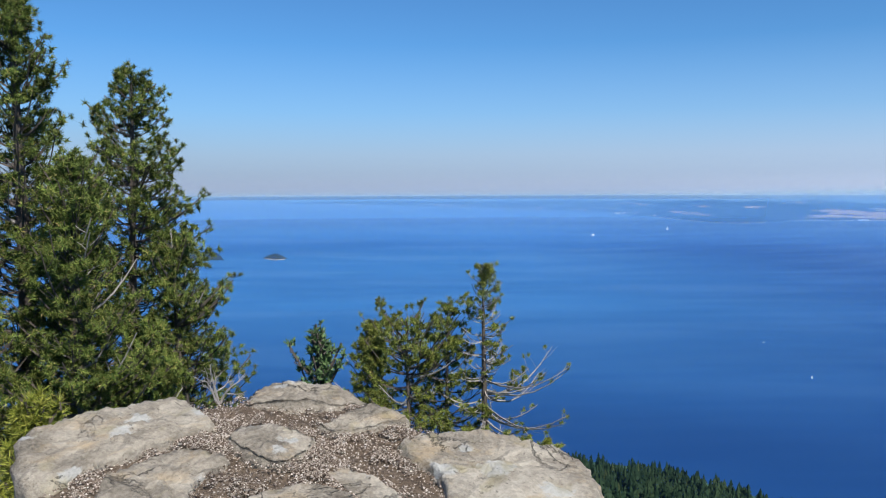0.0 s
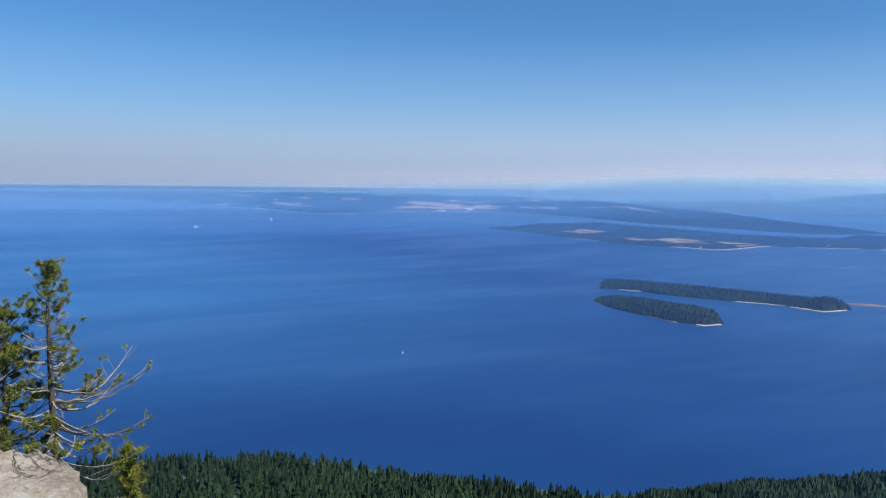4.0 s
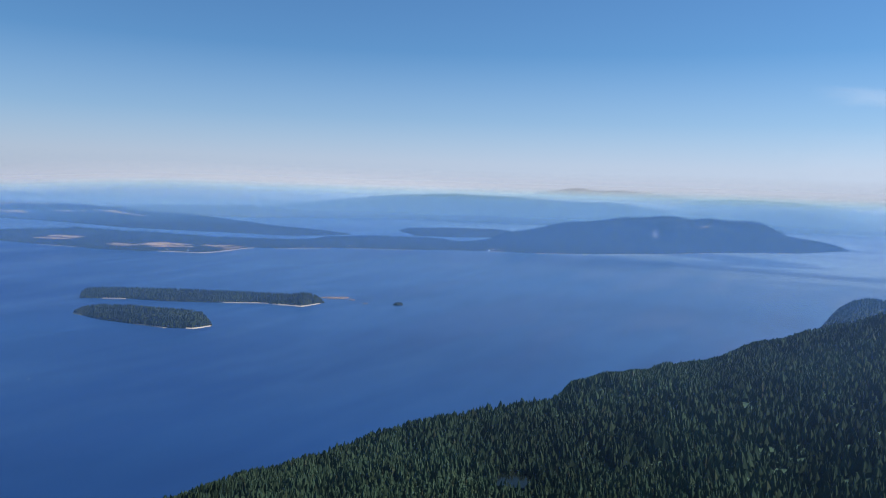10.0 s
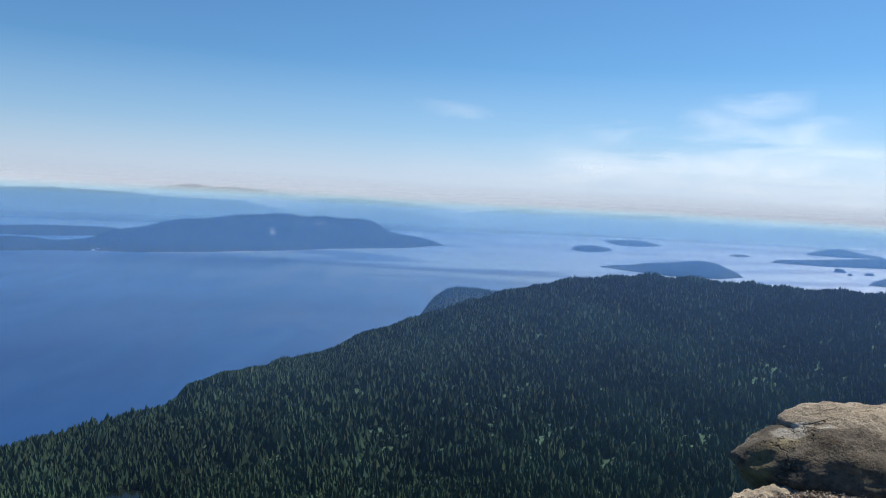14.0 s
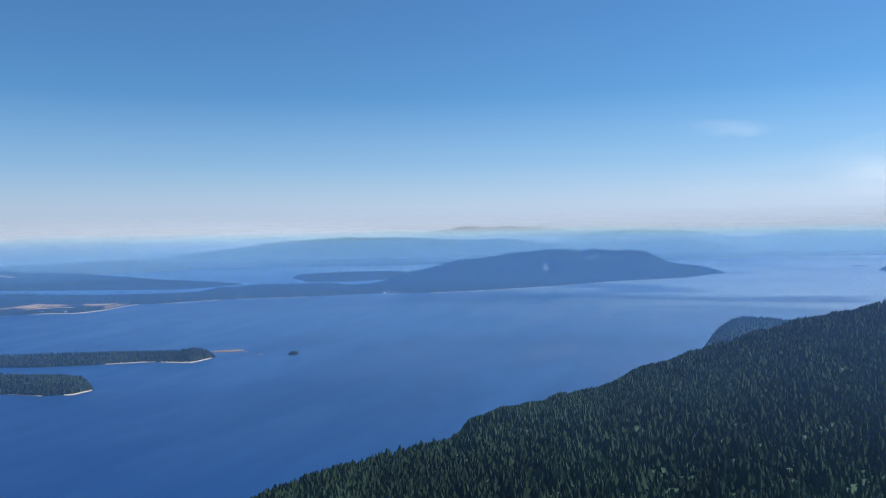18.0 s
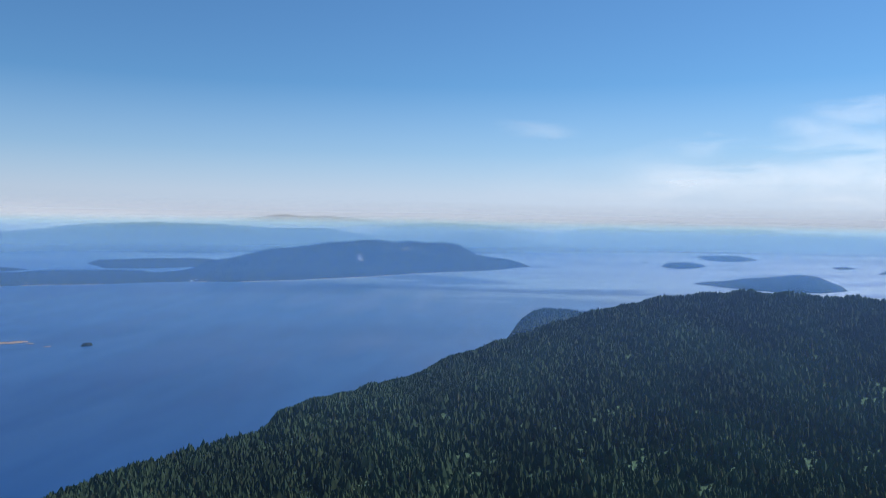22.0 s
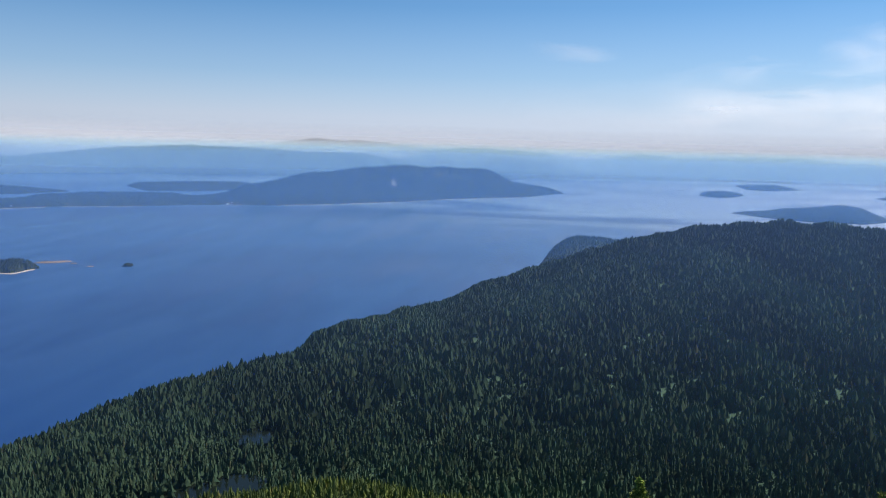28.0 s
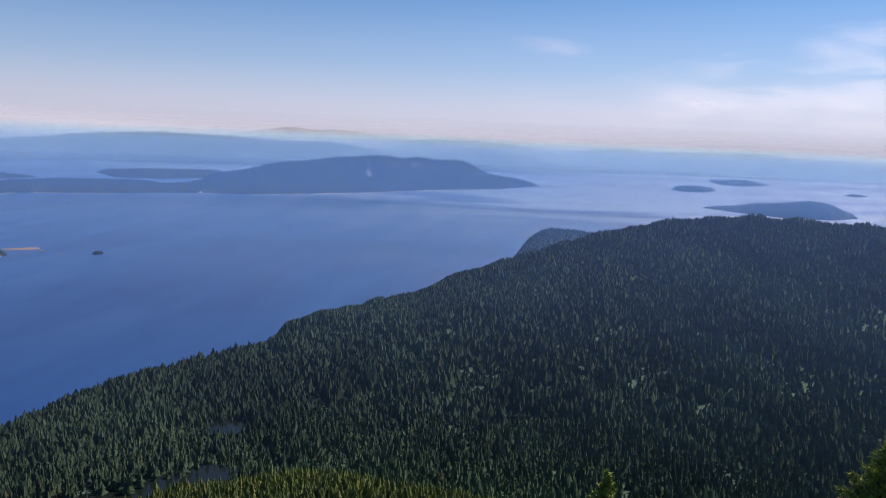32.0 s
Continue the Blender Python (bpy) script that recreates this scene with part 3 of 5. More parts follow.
island("island", [(61.9, -2.69), (63.1, -3.02), (65.9, -3.04), (68.6, -2.97), (70.3, -2.94)], [(61.9, -2.61), (62.7, -2.46), (65.9, -2.35), (69.0, -2.36), (70.3, -2.42)], 0.1, WOODS, "low flat wooded island in the bay")
for base, top, label in (
        ([(102.1, -2.58), (103.0, -2.69), (104.3, -2.66), (105.1, -2.51)], [(102.1, -2.54), (102.6, -2.28), (103.8, -2.21), (104.7, -2.32), (105.1, -2.47)], "small round wooded island"),
        ([(104.5, -1.87), (105.3, -2.09), (106.9, -2.13), (108.5, -2.01)], [(104.5, -1.78), (105.3, -1.72), (107.1, -1.68), (107.8, -1.83), (108.5, -1.97)], "low long wooded island"),
        ([(113.0, -2.37), (113.6, -2.47), (114.4, -2.37)], [(113.0, -2.33), (113.7, -2.27), (114.4, -2.33)], "tiny low wooded islet"),
        ([(104.3, -3.73), (106.4, -3.92), (109.3, -4.08), (112.5, -4.05), (114.0, -3.83)], [(104.3, -3.69), (106.4, -3.47), (107.6, -3.23), (109.2, -3.1), (111.0, -2.84), (112.2, -2.96), (113.2, -3.38), (114.0, -3.79)], "humped wooded island behind the forest crest"),
        ([(115.7, -2.68), (119.0, -2.72), (122.7, -2.58), (126.1, -2.31), (127.8, -1.98)], [(115.7, -2.6), (116.3, -2.46), (119.0, -2.25), (122.2, -1.97), (125.0, -1.91), (127.8, -1.91)], "long low wooded island"),
        ([(117.8, -2.02), (120.1, -2.05), (122.4, -1.97)], [(117.8, -1.94), (118.9, -1.58), (119.9, -1.48), (121.2, -1.74), (122.4, -1.89)], "far pointed wooded island"),
        ([(121.6, -3.74), (124.5, -3.83), (127.2, -3.83), (130.1, -3.87), (134, -3.9)], [(121.6, -3.66), (122.7, -3.15), (124.4, -2.69), (125.5, -2.79), (126.1, -2.5), (127.1, -1.97), (127.7, -1.73), (128.7, -1.47), (129.9, -1.35), (134, -1.6)], "large hilly wooded island"),
        ([(-13.1, -5.0), (-12.2, -5.14), (-11.4, -5.08)], [(-13.1, -4.92), (-12.2, -4.7), (-11.4, -5.0)], "small bare rocky islet"),
        ([(-22.0, -4.8), (-19.5, -4.97), (-15.8, -5.05)], [(-22.0, -4.61), (-19.8, -4.57), (-17.9, -4.43), (-16.4, -4.47), (-15.8, -4.97)], "low wooded island behind the pines")):
    island("island", base, top, 0.05, WOODS, label, ends=0.35, rough=0.06, beaches=((-12.95, -11.55, 2.6),) if "bare" in label else ())
island("headland", [(91.3, -8.08), (94.8, -8.07), (102, -7.99)], [(91.3, -8.0), (92.3, -6.85), (93.1, -6.18), (93.9, -5.88), (95.2, -5.91), (96.8, -6.05), (102, -6.3)], 0.12, WOODS,
       "steep wooded headland beyond the forest crest", "headland", seed=9, ends=0.9, canopy=2600)
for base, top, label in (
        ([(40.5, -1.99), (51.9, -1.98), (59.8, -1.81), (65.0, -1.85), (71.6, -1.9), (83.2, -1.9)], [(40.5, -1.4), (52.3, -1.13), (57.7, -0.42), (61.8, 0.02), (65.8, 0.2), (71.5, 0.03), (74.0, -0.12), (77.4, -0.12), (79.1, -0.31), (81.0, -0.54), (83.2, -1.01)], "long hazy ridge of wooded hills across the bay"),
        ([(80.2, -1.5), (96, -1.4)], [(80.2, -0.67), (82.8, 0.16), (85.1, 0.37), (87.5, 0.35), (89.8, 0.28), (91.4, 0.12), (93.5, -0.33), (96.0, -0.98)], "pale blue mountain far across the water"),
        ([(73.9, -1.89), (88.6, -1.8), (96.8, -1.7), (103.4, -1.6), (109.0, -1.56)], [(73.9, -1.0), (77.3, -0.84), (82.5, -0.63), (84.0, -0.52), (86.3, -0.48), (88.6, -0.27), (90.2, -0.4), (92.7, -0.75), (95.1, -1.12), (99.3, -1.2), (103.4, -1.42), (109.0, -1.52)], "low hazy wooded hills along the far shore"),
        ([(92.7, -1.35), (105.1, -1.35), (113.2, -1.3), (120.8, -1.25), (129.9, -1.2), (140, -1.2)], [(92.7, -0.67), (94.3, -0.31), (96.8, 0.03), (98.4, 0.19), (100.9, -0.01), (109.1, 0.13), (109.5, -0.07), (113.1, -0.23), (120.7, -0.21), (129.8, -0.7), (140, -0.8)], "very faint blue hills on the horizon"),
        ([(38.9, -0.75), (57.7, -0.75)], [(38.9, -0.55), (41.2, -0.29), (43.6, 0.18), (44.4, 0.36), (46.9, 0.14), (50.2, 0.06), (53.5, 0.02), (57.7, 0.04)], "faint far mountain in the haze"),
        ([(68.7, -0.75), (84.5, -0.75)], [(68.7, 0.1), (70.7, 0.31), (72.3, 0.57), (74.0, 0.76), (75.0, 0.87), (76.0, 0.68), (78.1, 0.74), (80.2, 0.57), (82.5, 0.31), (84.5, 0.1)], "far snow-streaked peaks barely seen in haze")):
    island("hills", base, top, 0.12, HAZEPEAKS if "far " in label and "across" not in label and "shore" not in label else HAZEWOODS, label, "hills", ends=2.5, rough=0.08, step=0.2)


# white sheds and tanks along the mainland shore
chance = np.random.RandomState(77)
for k in range(22):
    bearing = (6.0, 6.6, 7.1, 12.6, 13.1, 13.4, 13.9, 15.2, 15.9, 16.3, 16.6, 17.4, 9.5, 9.9, 10.3, 18.6, 20.2, 21.0, 28.4, 30.5, 62.0, 64.5)[k]
    r = EYE_Z / math.tan(radians(-(np.interp(bearing, (-2, 7, 14, 20, 32, 60), (-1.28, -1.6, -2.03, -2.5, -2.2, -1.86)) + chance.uniform(0.02, 0.16))))
    x, y, z = (float(q) for q in fold(r * math.sin(radians(bearing)), r * math.cos(radians(bearing)), 8.0))
    w, d, h = chance.uniform(5, 17), chance.uniform(5, 9), chance.uniform(2.5, 6)
    shed = tagged(new("shed"), "long white industrial building on the hazy shore", "building", "sheds along the shore")
    shed.matrix_world = pose(x, y, z - 4, 0, 0, -bearing + chance.uniform(-12, 12))
    part("wall", mesh_from("wall", [(sx * w, sy * d, sz) for sz in (-12, h) for sx, sy in ((-1, -1), (1, -1), (1, 1), (-1, 1))], grid_faces(2, 4, True), False), WHITE, shed)
    part("roof", mesh_from("roof", [(-w - 0.4, -d - 0.4, h), (w + 0.4, -d - 0.4, h), (w + 0.4, d + 0.4, h), (-w - 0.4, d + 0.4, h), (-w - 0.4, 0, h + 1.6), (w + 0.4, 0, h + 1.6)], [(0, 1, 5, 4), (2, 3, 4, 5), (0, 4, 3), (1, 2, 5), (3, 2, 1, 0)], False), WHITE, shed)

# white houses along the shore of the long island
for k in range(26):
    bearing = (44.2, 45.6, 46.4, 47.0, 48.3, 50.2, 52.4, 54.1, 55.0, 58.3, 60.6, 63.0, 68.6, 68.9, 69.3, 73.5, 75.2, 77.1, 78.9, 80.4, 83.6, 84.2, 84.6, 85.1, 86.9, 88.1)[k]
    slope = np.interp(bearing, (41.3, 46.2, 47.8, 51.1, 57.8, 65.9, 71.9, 75.4, 80.9, 84.7, 88.6), (-4.32, -4.5, -4.6, -4.16, -4.06, -4.01, -4.02, -3.93, -3.67, -3.38, -3.18)) + chance.uniform(0.03, 0.10)
    r = EYE_Z / math.tan(radians(-slope))
    x, y, z = (float(q) for q in fold(r * math.sin(radians(bearing)), r * math.cos(radians(bearing)), 6.0))
    w, d, h = chance.uniform(1.4, 3.2), chance.uniform(1.4, 2.2), chance.uniform(1.6, 2.6)
    home = tagged(new("house"), "tiny white house among trees by the shore", "house", "houses by the shore")
    home.matrix_world = pose(x, y, z - 2, 0, 0, -bearing + chance.uniform(-25, 25))
    part("wall", mesh_from("wall", [(sx * w, sy * d, sz) for sz in (-9, h) for sx, sy in ((-1, -1), (1, -1), (1, 1), (-1, 1))], grid_faces(2, 4, True), False), WHITE, home)
    part("roof", mesh_from("roof", [(-w - 0.2, -d - 0.2, h), (w + 0.2, -d - 0.2, h), (w + 0.2, d + 0.2, h), (-w - 0.2, d + 0.2, h), (-w - 0.2, 0, h + 1.2), (w + 0.2, 0, h + 1.2)], [(0, 1, 5, 4), (2, 3, 4, 5), (0, 4, 3), (1, 2, 5), (3, 2, 1, 0)], False), SAND, home, "pale roof")

# low rocks and skerries off the long island
for bearing, slope, wide, tall, label in ((57.4, -7.70, 26, 1.6, "long low reddish skerry"), (58.6, -7.84, 5, 1.0, "small dark sea rock"), (59.6, -8.08, 6, 0.8, "flat dark sea rock"), (62.0, -8.15, 10, 4.2, "steep dark sea rock with scrub"),
                                          (119.9, -3.02, 22, 12, "small round wooded sea rock"), (120.5, -3.19, 9, 7, "tiny wooded sea rock"), (121.6, -3.10, 18, 8, "small wooded sea rock"), (101.0, -2.30, 26, 3, "low reef far out")):
    r = EYE_Z / math.tan(radians(-slope))
    a = np.linspace(0, 2 * math.pi, 18, endpoint=False)
    v = []
    for q, h in ((1.0, -1.0), (0.96, 0.35), (0.75, 0.85), (0.4, 1.0), (0.05, 0.95)):
        side = wide * q * np.cos(a) * (1 + 0.2 * np.sin(2 * a + bearing))
        deep = wide * 0.45 * q * np.sin(a)
        bx, by = math.sin(radians(bearing)), math.cos(radians(bearing))
        lump = 1 + 0.35 * np.sin(3 * a + bearing * 7) * (q < 0.9)
        v.append(np.stack(fold(bx * (r + deep) + by * side, by * (r + deep) - bx * side, 0 * a + tall * h * lump), -1))
    thing("sea_rock", mesh_from("sea_rock", np.concatenate(v), grid_faces(5, 18, True) + [tuple(range(72, 90))]), REDROCK if bearing < 60 else WOODS, label, "rock")


# ---- haze over the water: tinted sheets added one behind the other, which scatter light ----
SKYLINE = curve([(-180, -1.0), (20, -1.0), (36, -0.7), (42, -0.25), (46, -0.1), (60, -0.12), (76, -0.05), (85, 0.0), (92, -0.15), (100, -0.2), (110, -0.3), (120, -0.5), (130, -0.95), (180, -1.0)])


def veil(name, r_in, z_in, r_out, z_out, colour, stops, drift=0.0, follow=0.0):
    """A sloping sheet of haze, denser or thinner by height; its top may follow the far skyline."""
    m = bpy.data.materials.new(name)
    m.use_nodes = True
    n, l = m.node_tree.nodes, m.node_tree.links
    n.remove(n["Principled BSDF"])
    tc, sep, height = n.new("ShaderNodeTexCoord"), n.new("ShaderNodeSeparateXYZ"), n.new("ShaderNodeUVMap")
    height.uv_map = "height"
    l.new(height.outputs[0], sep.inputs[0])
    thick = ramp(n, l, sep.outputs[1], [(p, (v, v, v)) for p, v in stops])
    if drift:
        # denser to the south-east for the brighter sunward haze; negative drift reverses it
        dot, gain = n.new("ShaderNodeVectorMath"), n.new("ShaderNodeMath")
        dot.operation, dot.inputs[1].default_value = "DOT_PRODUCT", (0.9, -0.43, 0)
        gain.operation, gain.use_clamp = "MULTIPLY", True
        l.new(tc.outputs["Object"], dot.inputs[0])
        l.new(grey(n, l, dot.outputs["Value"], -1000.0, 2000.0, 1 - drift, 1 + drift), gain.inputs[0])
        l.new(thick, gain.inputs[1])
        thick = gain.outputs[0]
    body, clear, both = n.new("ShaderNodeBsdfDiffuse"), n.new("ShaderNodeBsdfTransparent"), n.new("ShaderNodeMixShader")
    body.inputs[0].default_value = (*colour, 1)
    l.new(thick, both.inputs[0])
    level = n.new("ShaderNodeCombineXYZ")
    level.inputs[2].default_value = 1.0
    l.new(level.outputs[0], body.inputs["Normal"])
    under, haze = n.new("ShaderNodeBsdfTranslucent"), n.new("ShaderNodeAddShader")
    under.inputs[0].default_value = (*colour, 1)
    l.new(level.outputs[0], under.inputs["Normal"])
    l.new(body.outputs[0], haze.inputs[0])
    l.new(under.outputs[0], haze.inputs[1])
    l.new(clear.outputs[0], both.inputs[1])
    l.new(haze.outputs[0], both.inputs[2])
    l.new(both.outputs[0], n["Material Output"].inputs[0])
    a = np.radians(np.arange(0, 360, 2.0))
    v = []
    for k in range(13):
        u = k / 12
        rr, zz = r_in + (r_out - r_in) * u, z_in + (z_out - z_in) * u
        drop = follow * u * rr * np.tan(np.radians(SKYLINE((np.degrees(a) + 180) % 360 - 180)))
        v.append(np.stack([rr * np.sin(a), rr * np.cos(a), zz + drop], -1))
    me = mesh_from(name, np.concatenate(v), grid_faces(13, len(a), True))
    uv = me.uv_layers.new(name="height")
    for loop in me.loops:
        uv.data[loop.index].uv = (0.0, loop.vertex_index // len(a) / 12)
    return thing(name, me, m, "thin blue summer haze over the sea", "haze", kind="structure")


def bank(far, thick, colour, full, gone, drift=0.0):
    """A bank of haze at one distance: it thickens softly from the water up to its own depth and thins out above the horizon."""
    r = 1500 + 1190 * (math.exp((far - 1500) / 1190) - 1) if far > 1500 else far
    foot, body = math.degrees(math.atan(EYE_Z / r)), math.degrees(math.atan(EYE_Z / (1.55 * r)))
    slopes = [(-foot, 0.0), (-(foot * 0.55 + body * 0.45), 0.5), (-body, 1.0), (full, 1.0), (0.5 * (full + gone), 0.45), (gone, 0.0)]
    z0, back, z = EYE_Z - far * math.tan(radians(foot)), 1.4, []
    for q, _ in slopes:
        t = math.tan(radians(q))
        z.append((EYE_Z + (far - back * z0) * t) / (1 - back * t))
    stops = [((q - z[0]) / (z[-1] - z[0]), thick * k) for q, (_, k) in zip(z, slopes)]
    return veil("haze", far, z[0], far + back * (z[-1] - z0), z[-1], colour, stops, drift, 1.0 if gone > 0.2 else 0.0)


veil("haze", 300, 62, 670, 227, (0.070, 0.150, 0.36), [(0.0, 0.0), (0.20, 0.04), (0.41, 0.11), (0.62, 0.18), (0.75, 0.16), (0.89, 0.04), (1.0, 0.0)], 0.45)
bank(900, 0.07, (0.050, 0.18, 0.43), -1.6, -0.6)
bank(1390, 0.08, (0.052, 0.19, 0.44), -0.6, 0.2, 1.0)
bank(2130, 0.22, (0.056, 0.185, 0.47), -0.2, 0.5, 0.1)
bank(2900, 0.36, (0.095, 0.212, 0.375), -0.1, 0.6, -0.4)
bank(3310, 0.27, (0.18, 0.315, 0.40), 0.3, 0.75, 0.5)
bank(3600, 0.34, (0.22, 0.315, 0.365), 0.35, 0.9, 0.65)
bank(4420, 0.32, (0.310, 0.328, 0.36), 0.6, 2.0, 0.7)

# glow of the hazy sky low over the horizon
m = bpy.data.materials.new("horizon_glow")
m.use_nodes = True
n, l = m.node_tree.nodes, m.node_tree.links
n.remove(n["Principled BSDF"])
tc, sep = n.new("ShaderNodeTexCoord"), n.new("ShaderNodeSeparateXYZ")
l.new(tc.outputs["Object"], sep.inputs[0])
up = grey(n, l, sep.outputs[2], 120.0, 1100.0)
tone = ramp(n, l, up, [(0.0, (0.32, 0.42, 0.56)), (0.10, (0.36, 0.43, 0.57)), (0.30, (0.39, 0.45, 0.61)), (1.0, (0.34, 0.47, 0.70))])
fade = ramp(n, l, up, [(0.0, (1, 1, 1)), (0.10, (0.95, 0.95, 0.95)), (0.28, (0.74, 0.74, 0.74)), (0.55, (0.30, 0.30, 0.30)), (0.95, (0, 0, 0))])
glow, clear, both = n.new("ShaderNodeEmission"), n.new("ShaderNodeBsdfTransparent"), n.new("ShaderNodeMixShader")
side, south = n.new("ShaderNodeVectorMath"), n.new("ShaderNodeMath")
side.operation, side.inputs[1].default_value = "DOT_PRODUCT", (0.8, -0.6, 0)
l.new(tc.outputs["Object"], side.inputs[0])
south.operation = "MULTIPLY_ADD"
l.new(side.outputs["Value"], south.inputs[0])
south.inputs[1].default_value, south.inputs[2].default_value = 0.00005, 0.86
l.new(tone, glow.inputs[0])
l.new(south.outputs[0], glow.inputs[1])
l.new(fade, both.inputs[0])
l.new(clear.outputs[0], both.inputs[1])
l.new(glow.outputs[0], both.inputs[2])
l.new(both.outputs[0], n["Material Output"].inputs[0])
a = np.radians(np.arange(0, 360, 2.0))
v = [np.stack([r * np.sin(a), r * np.cos(a), z + 0 * a], -1) for r, z in ((4905, 100), (4900, 200), (4860, 400), (4800, 700), (4700, 1100))]
thing("backdrop", mesh_from("backdrop", np.concatenate(v), grid_faces(5, len(a), True)), m, "pale lavender haze low in the sky", "sky", kind="structure")


# ---- thin high cloud ----
def cloud(az0, az1, el0, el1, seed, cover, label, slope=0.3, thin=(0.40, 0.68), streak=(0.13, 0.75), turn=0.12):
    m = bpy.data.materials.new("cirrus")
    m.use_nodes = True
    n, l = m.node_tree.nodes, m.node_tree.links
    n.remove(n["Principled BSDF"])
    uv, sep = n.new("ShaderNodeUVMap"), n.new("ShaderNodeSeparateXYZ")
    l.new(uv.outputs[0], sep.inputs[0])

    def calc(kind, a, b, c=None):
        k = n.new("ShaderNodeMath")
        k.operation = kind
        for socket, v in zip(k.inputs, (a, b, c)):
            if isinstance(v, (int, float)):
                socket.default_value = v
            elif v is not None:
                l.new(v, socket)
        return k.outputs[0]

    def streaks(sx, sy, detail, shift):
        mp, tx = n.new("ShaderNodeMapping"), n.new("ShaderNodeTexNoise")
        mp.inputs["Scale"].default_value = ((az1 - az0) * sx, (el1 - el0) * sy, 1)
        mp.inputs["Rotation"].default_value = (0, 0, turn)
        mp.inputs["Location"].default_value = (seed * 3.7 + shift, seed * 1.9, 0)
        l.new(uv.outputs[0], mp.inputs[0])
        tx.inputs["Scale"].default_value, tx.inputs["Detail"].default_value, tx.inputs["Roughness"].default_value, tx.inputs["Distortion"].default_value = 1.0, detail, 0.52, 0.5
        l.new(mp.outputs[0], tx.inputs["Vector"])
        return tx.outputs[0]

    fine, broad = streaks(*streak, 8.0, 0.0), streaks(0.16, 0.35, 3.0, 9.0)
    # the bank climbs along its length and has a wandering edge
    level = calc("MULTIPLY_ADD", sep.outputs[0], -slope, sep.outputs[1])
    level = calc("MULTIPLY_ADD", broad, 0.9, calc("ADD", level, -0.45 + slope * 0.5))
    rim = calc("MULTIPLY", grey(n, l, level, 0.12, 0.45), grey(n, l, level, 0.86, 0.55))
    ends = calc("MULTIPLY", grey(n, l, calc("MULTIPLY_ADD", broad, 0.4, sep.outputs[0]), 0.2, 0.5), grey(n, l, sep.outputs[0], 1.0, 0.75))
    hem = calc("MULTIPLY", grey(n, l, sep.outputs[1], 0.0, 0.15), grey(n, l, sep.outputs[1], 1.0, 0.85))
    dens = calc("MULTIPLY", calc("MULTIPLY", grey(n, l, fine, *thin), rim), calc("MULTIPLY", ends, hem))
    dens = calc("MULTIPLY", dens, cover)
    lit, back, white, clear, both = n.new("ShaderNodeBsdfDiffuse"), n.new("ShaderNodeBsdfTranslucent"), n.new("ShaderNodeMixShader"), n.new("ShaderNodeBsdfTransparent"), n.new("ShaderNodeMixShader")
    lit.inputs[0].default_value = back.inputs[0].default_value = (0.86, 0.86, 0.88, 1)
    white.inputs[0].default_value = 0.92
    l.new(lit.outputs[0], white.inputs[1])
    l.new(back.outputs[0], white.inputs[2])
    l.new(dens, both.inputs[0])
    l.new(clear.outputs[0], both.inputs[1])
    l.new(white.outputs[0], both.inputs[2])
    l.new(both.outputs[0], n["Material Output"].inputs[0])
    cols, rows = 25, 9
    A, E = np.meshgrid(np.radians(np.linspace(az0, az1, cols)), np.radians(np.linspace(el0, el1, rows)))
    d = 4550 + seed * 12
    v = np.stack([d * np.cos(E) * np.sin(A), d * np.cos(E) * np.cos(A), EYE_Z + d * np.sin(E)], -1).reshape(-1, 3)
    me = mesh_from("cloud", v, grid_faces(rows, cols))
    layer = me.uv_layers.new(name="UVMap")
    for poly in me.polygons:
        for li in poly.loop_indices:
            vi = me.loops[li].vertex_index
            layer.data[li].uv = ((vi % cols) / (cols - 1), (vi // cols) / (rows - 1))
    return thing("cloud", me, m, label, "cloud", kind="structure")


cloud(88, 175, 0.6, 6.5, 1, 0.22, "broad thin white veil of cirrus low over the islands", 0.15, (0.25, 0.6), (0.05, 0.5))
cloud(97, 122, 1.6, 7.6, 2, 0.32, "streaky bank of white cirrus cloud", 0.45, (0.36, 0.62))
cloud(114, 150, 2.2, 6.8, 4, 0.26, "long bright band of cirrus cloud", 0.1, (0.36, 0.62))
cloud(109, 118, 6.2, 9.2, 6, 0.18, "small feathery wisp of cirrus cloud", 0.4, (0.36, 0.62), (0.2, 0.9))
cloud(89.5, 96.5, 6.3, 8.2, 3, 0.12, "tiny faint wisp of cloud", -0.2, (0.4, 0.65), (0.2, 0.9))


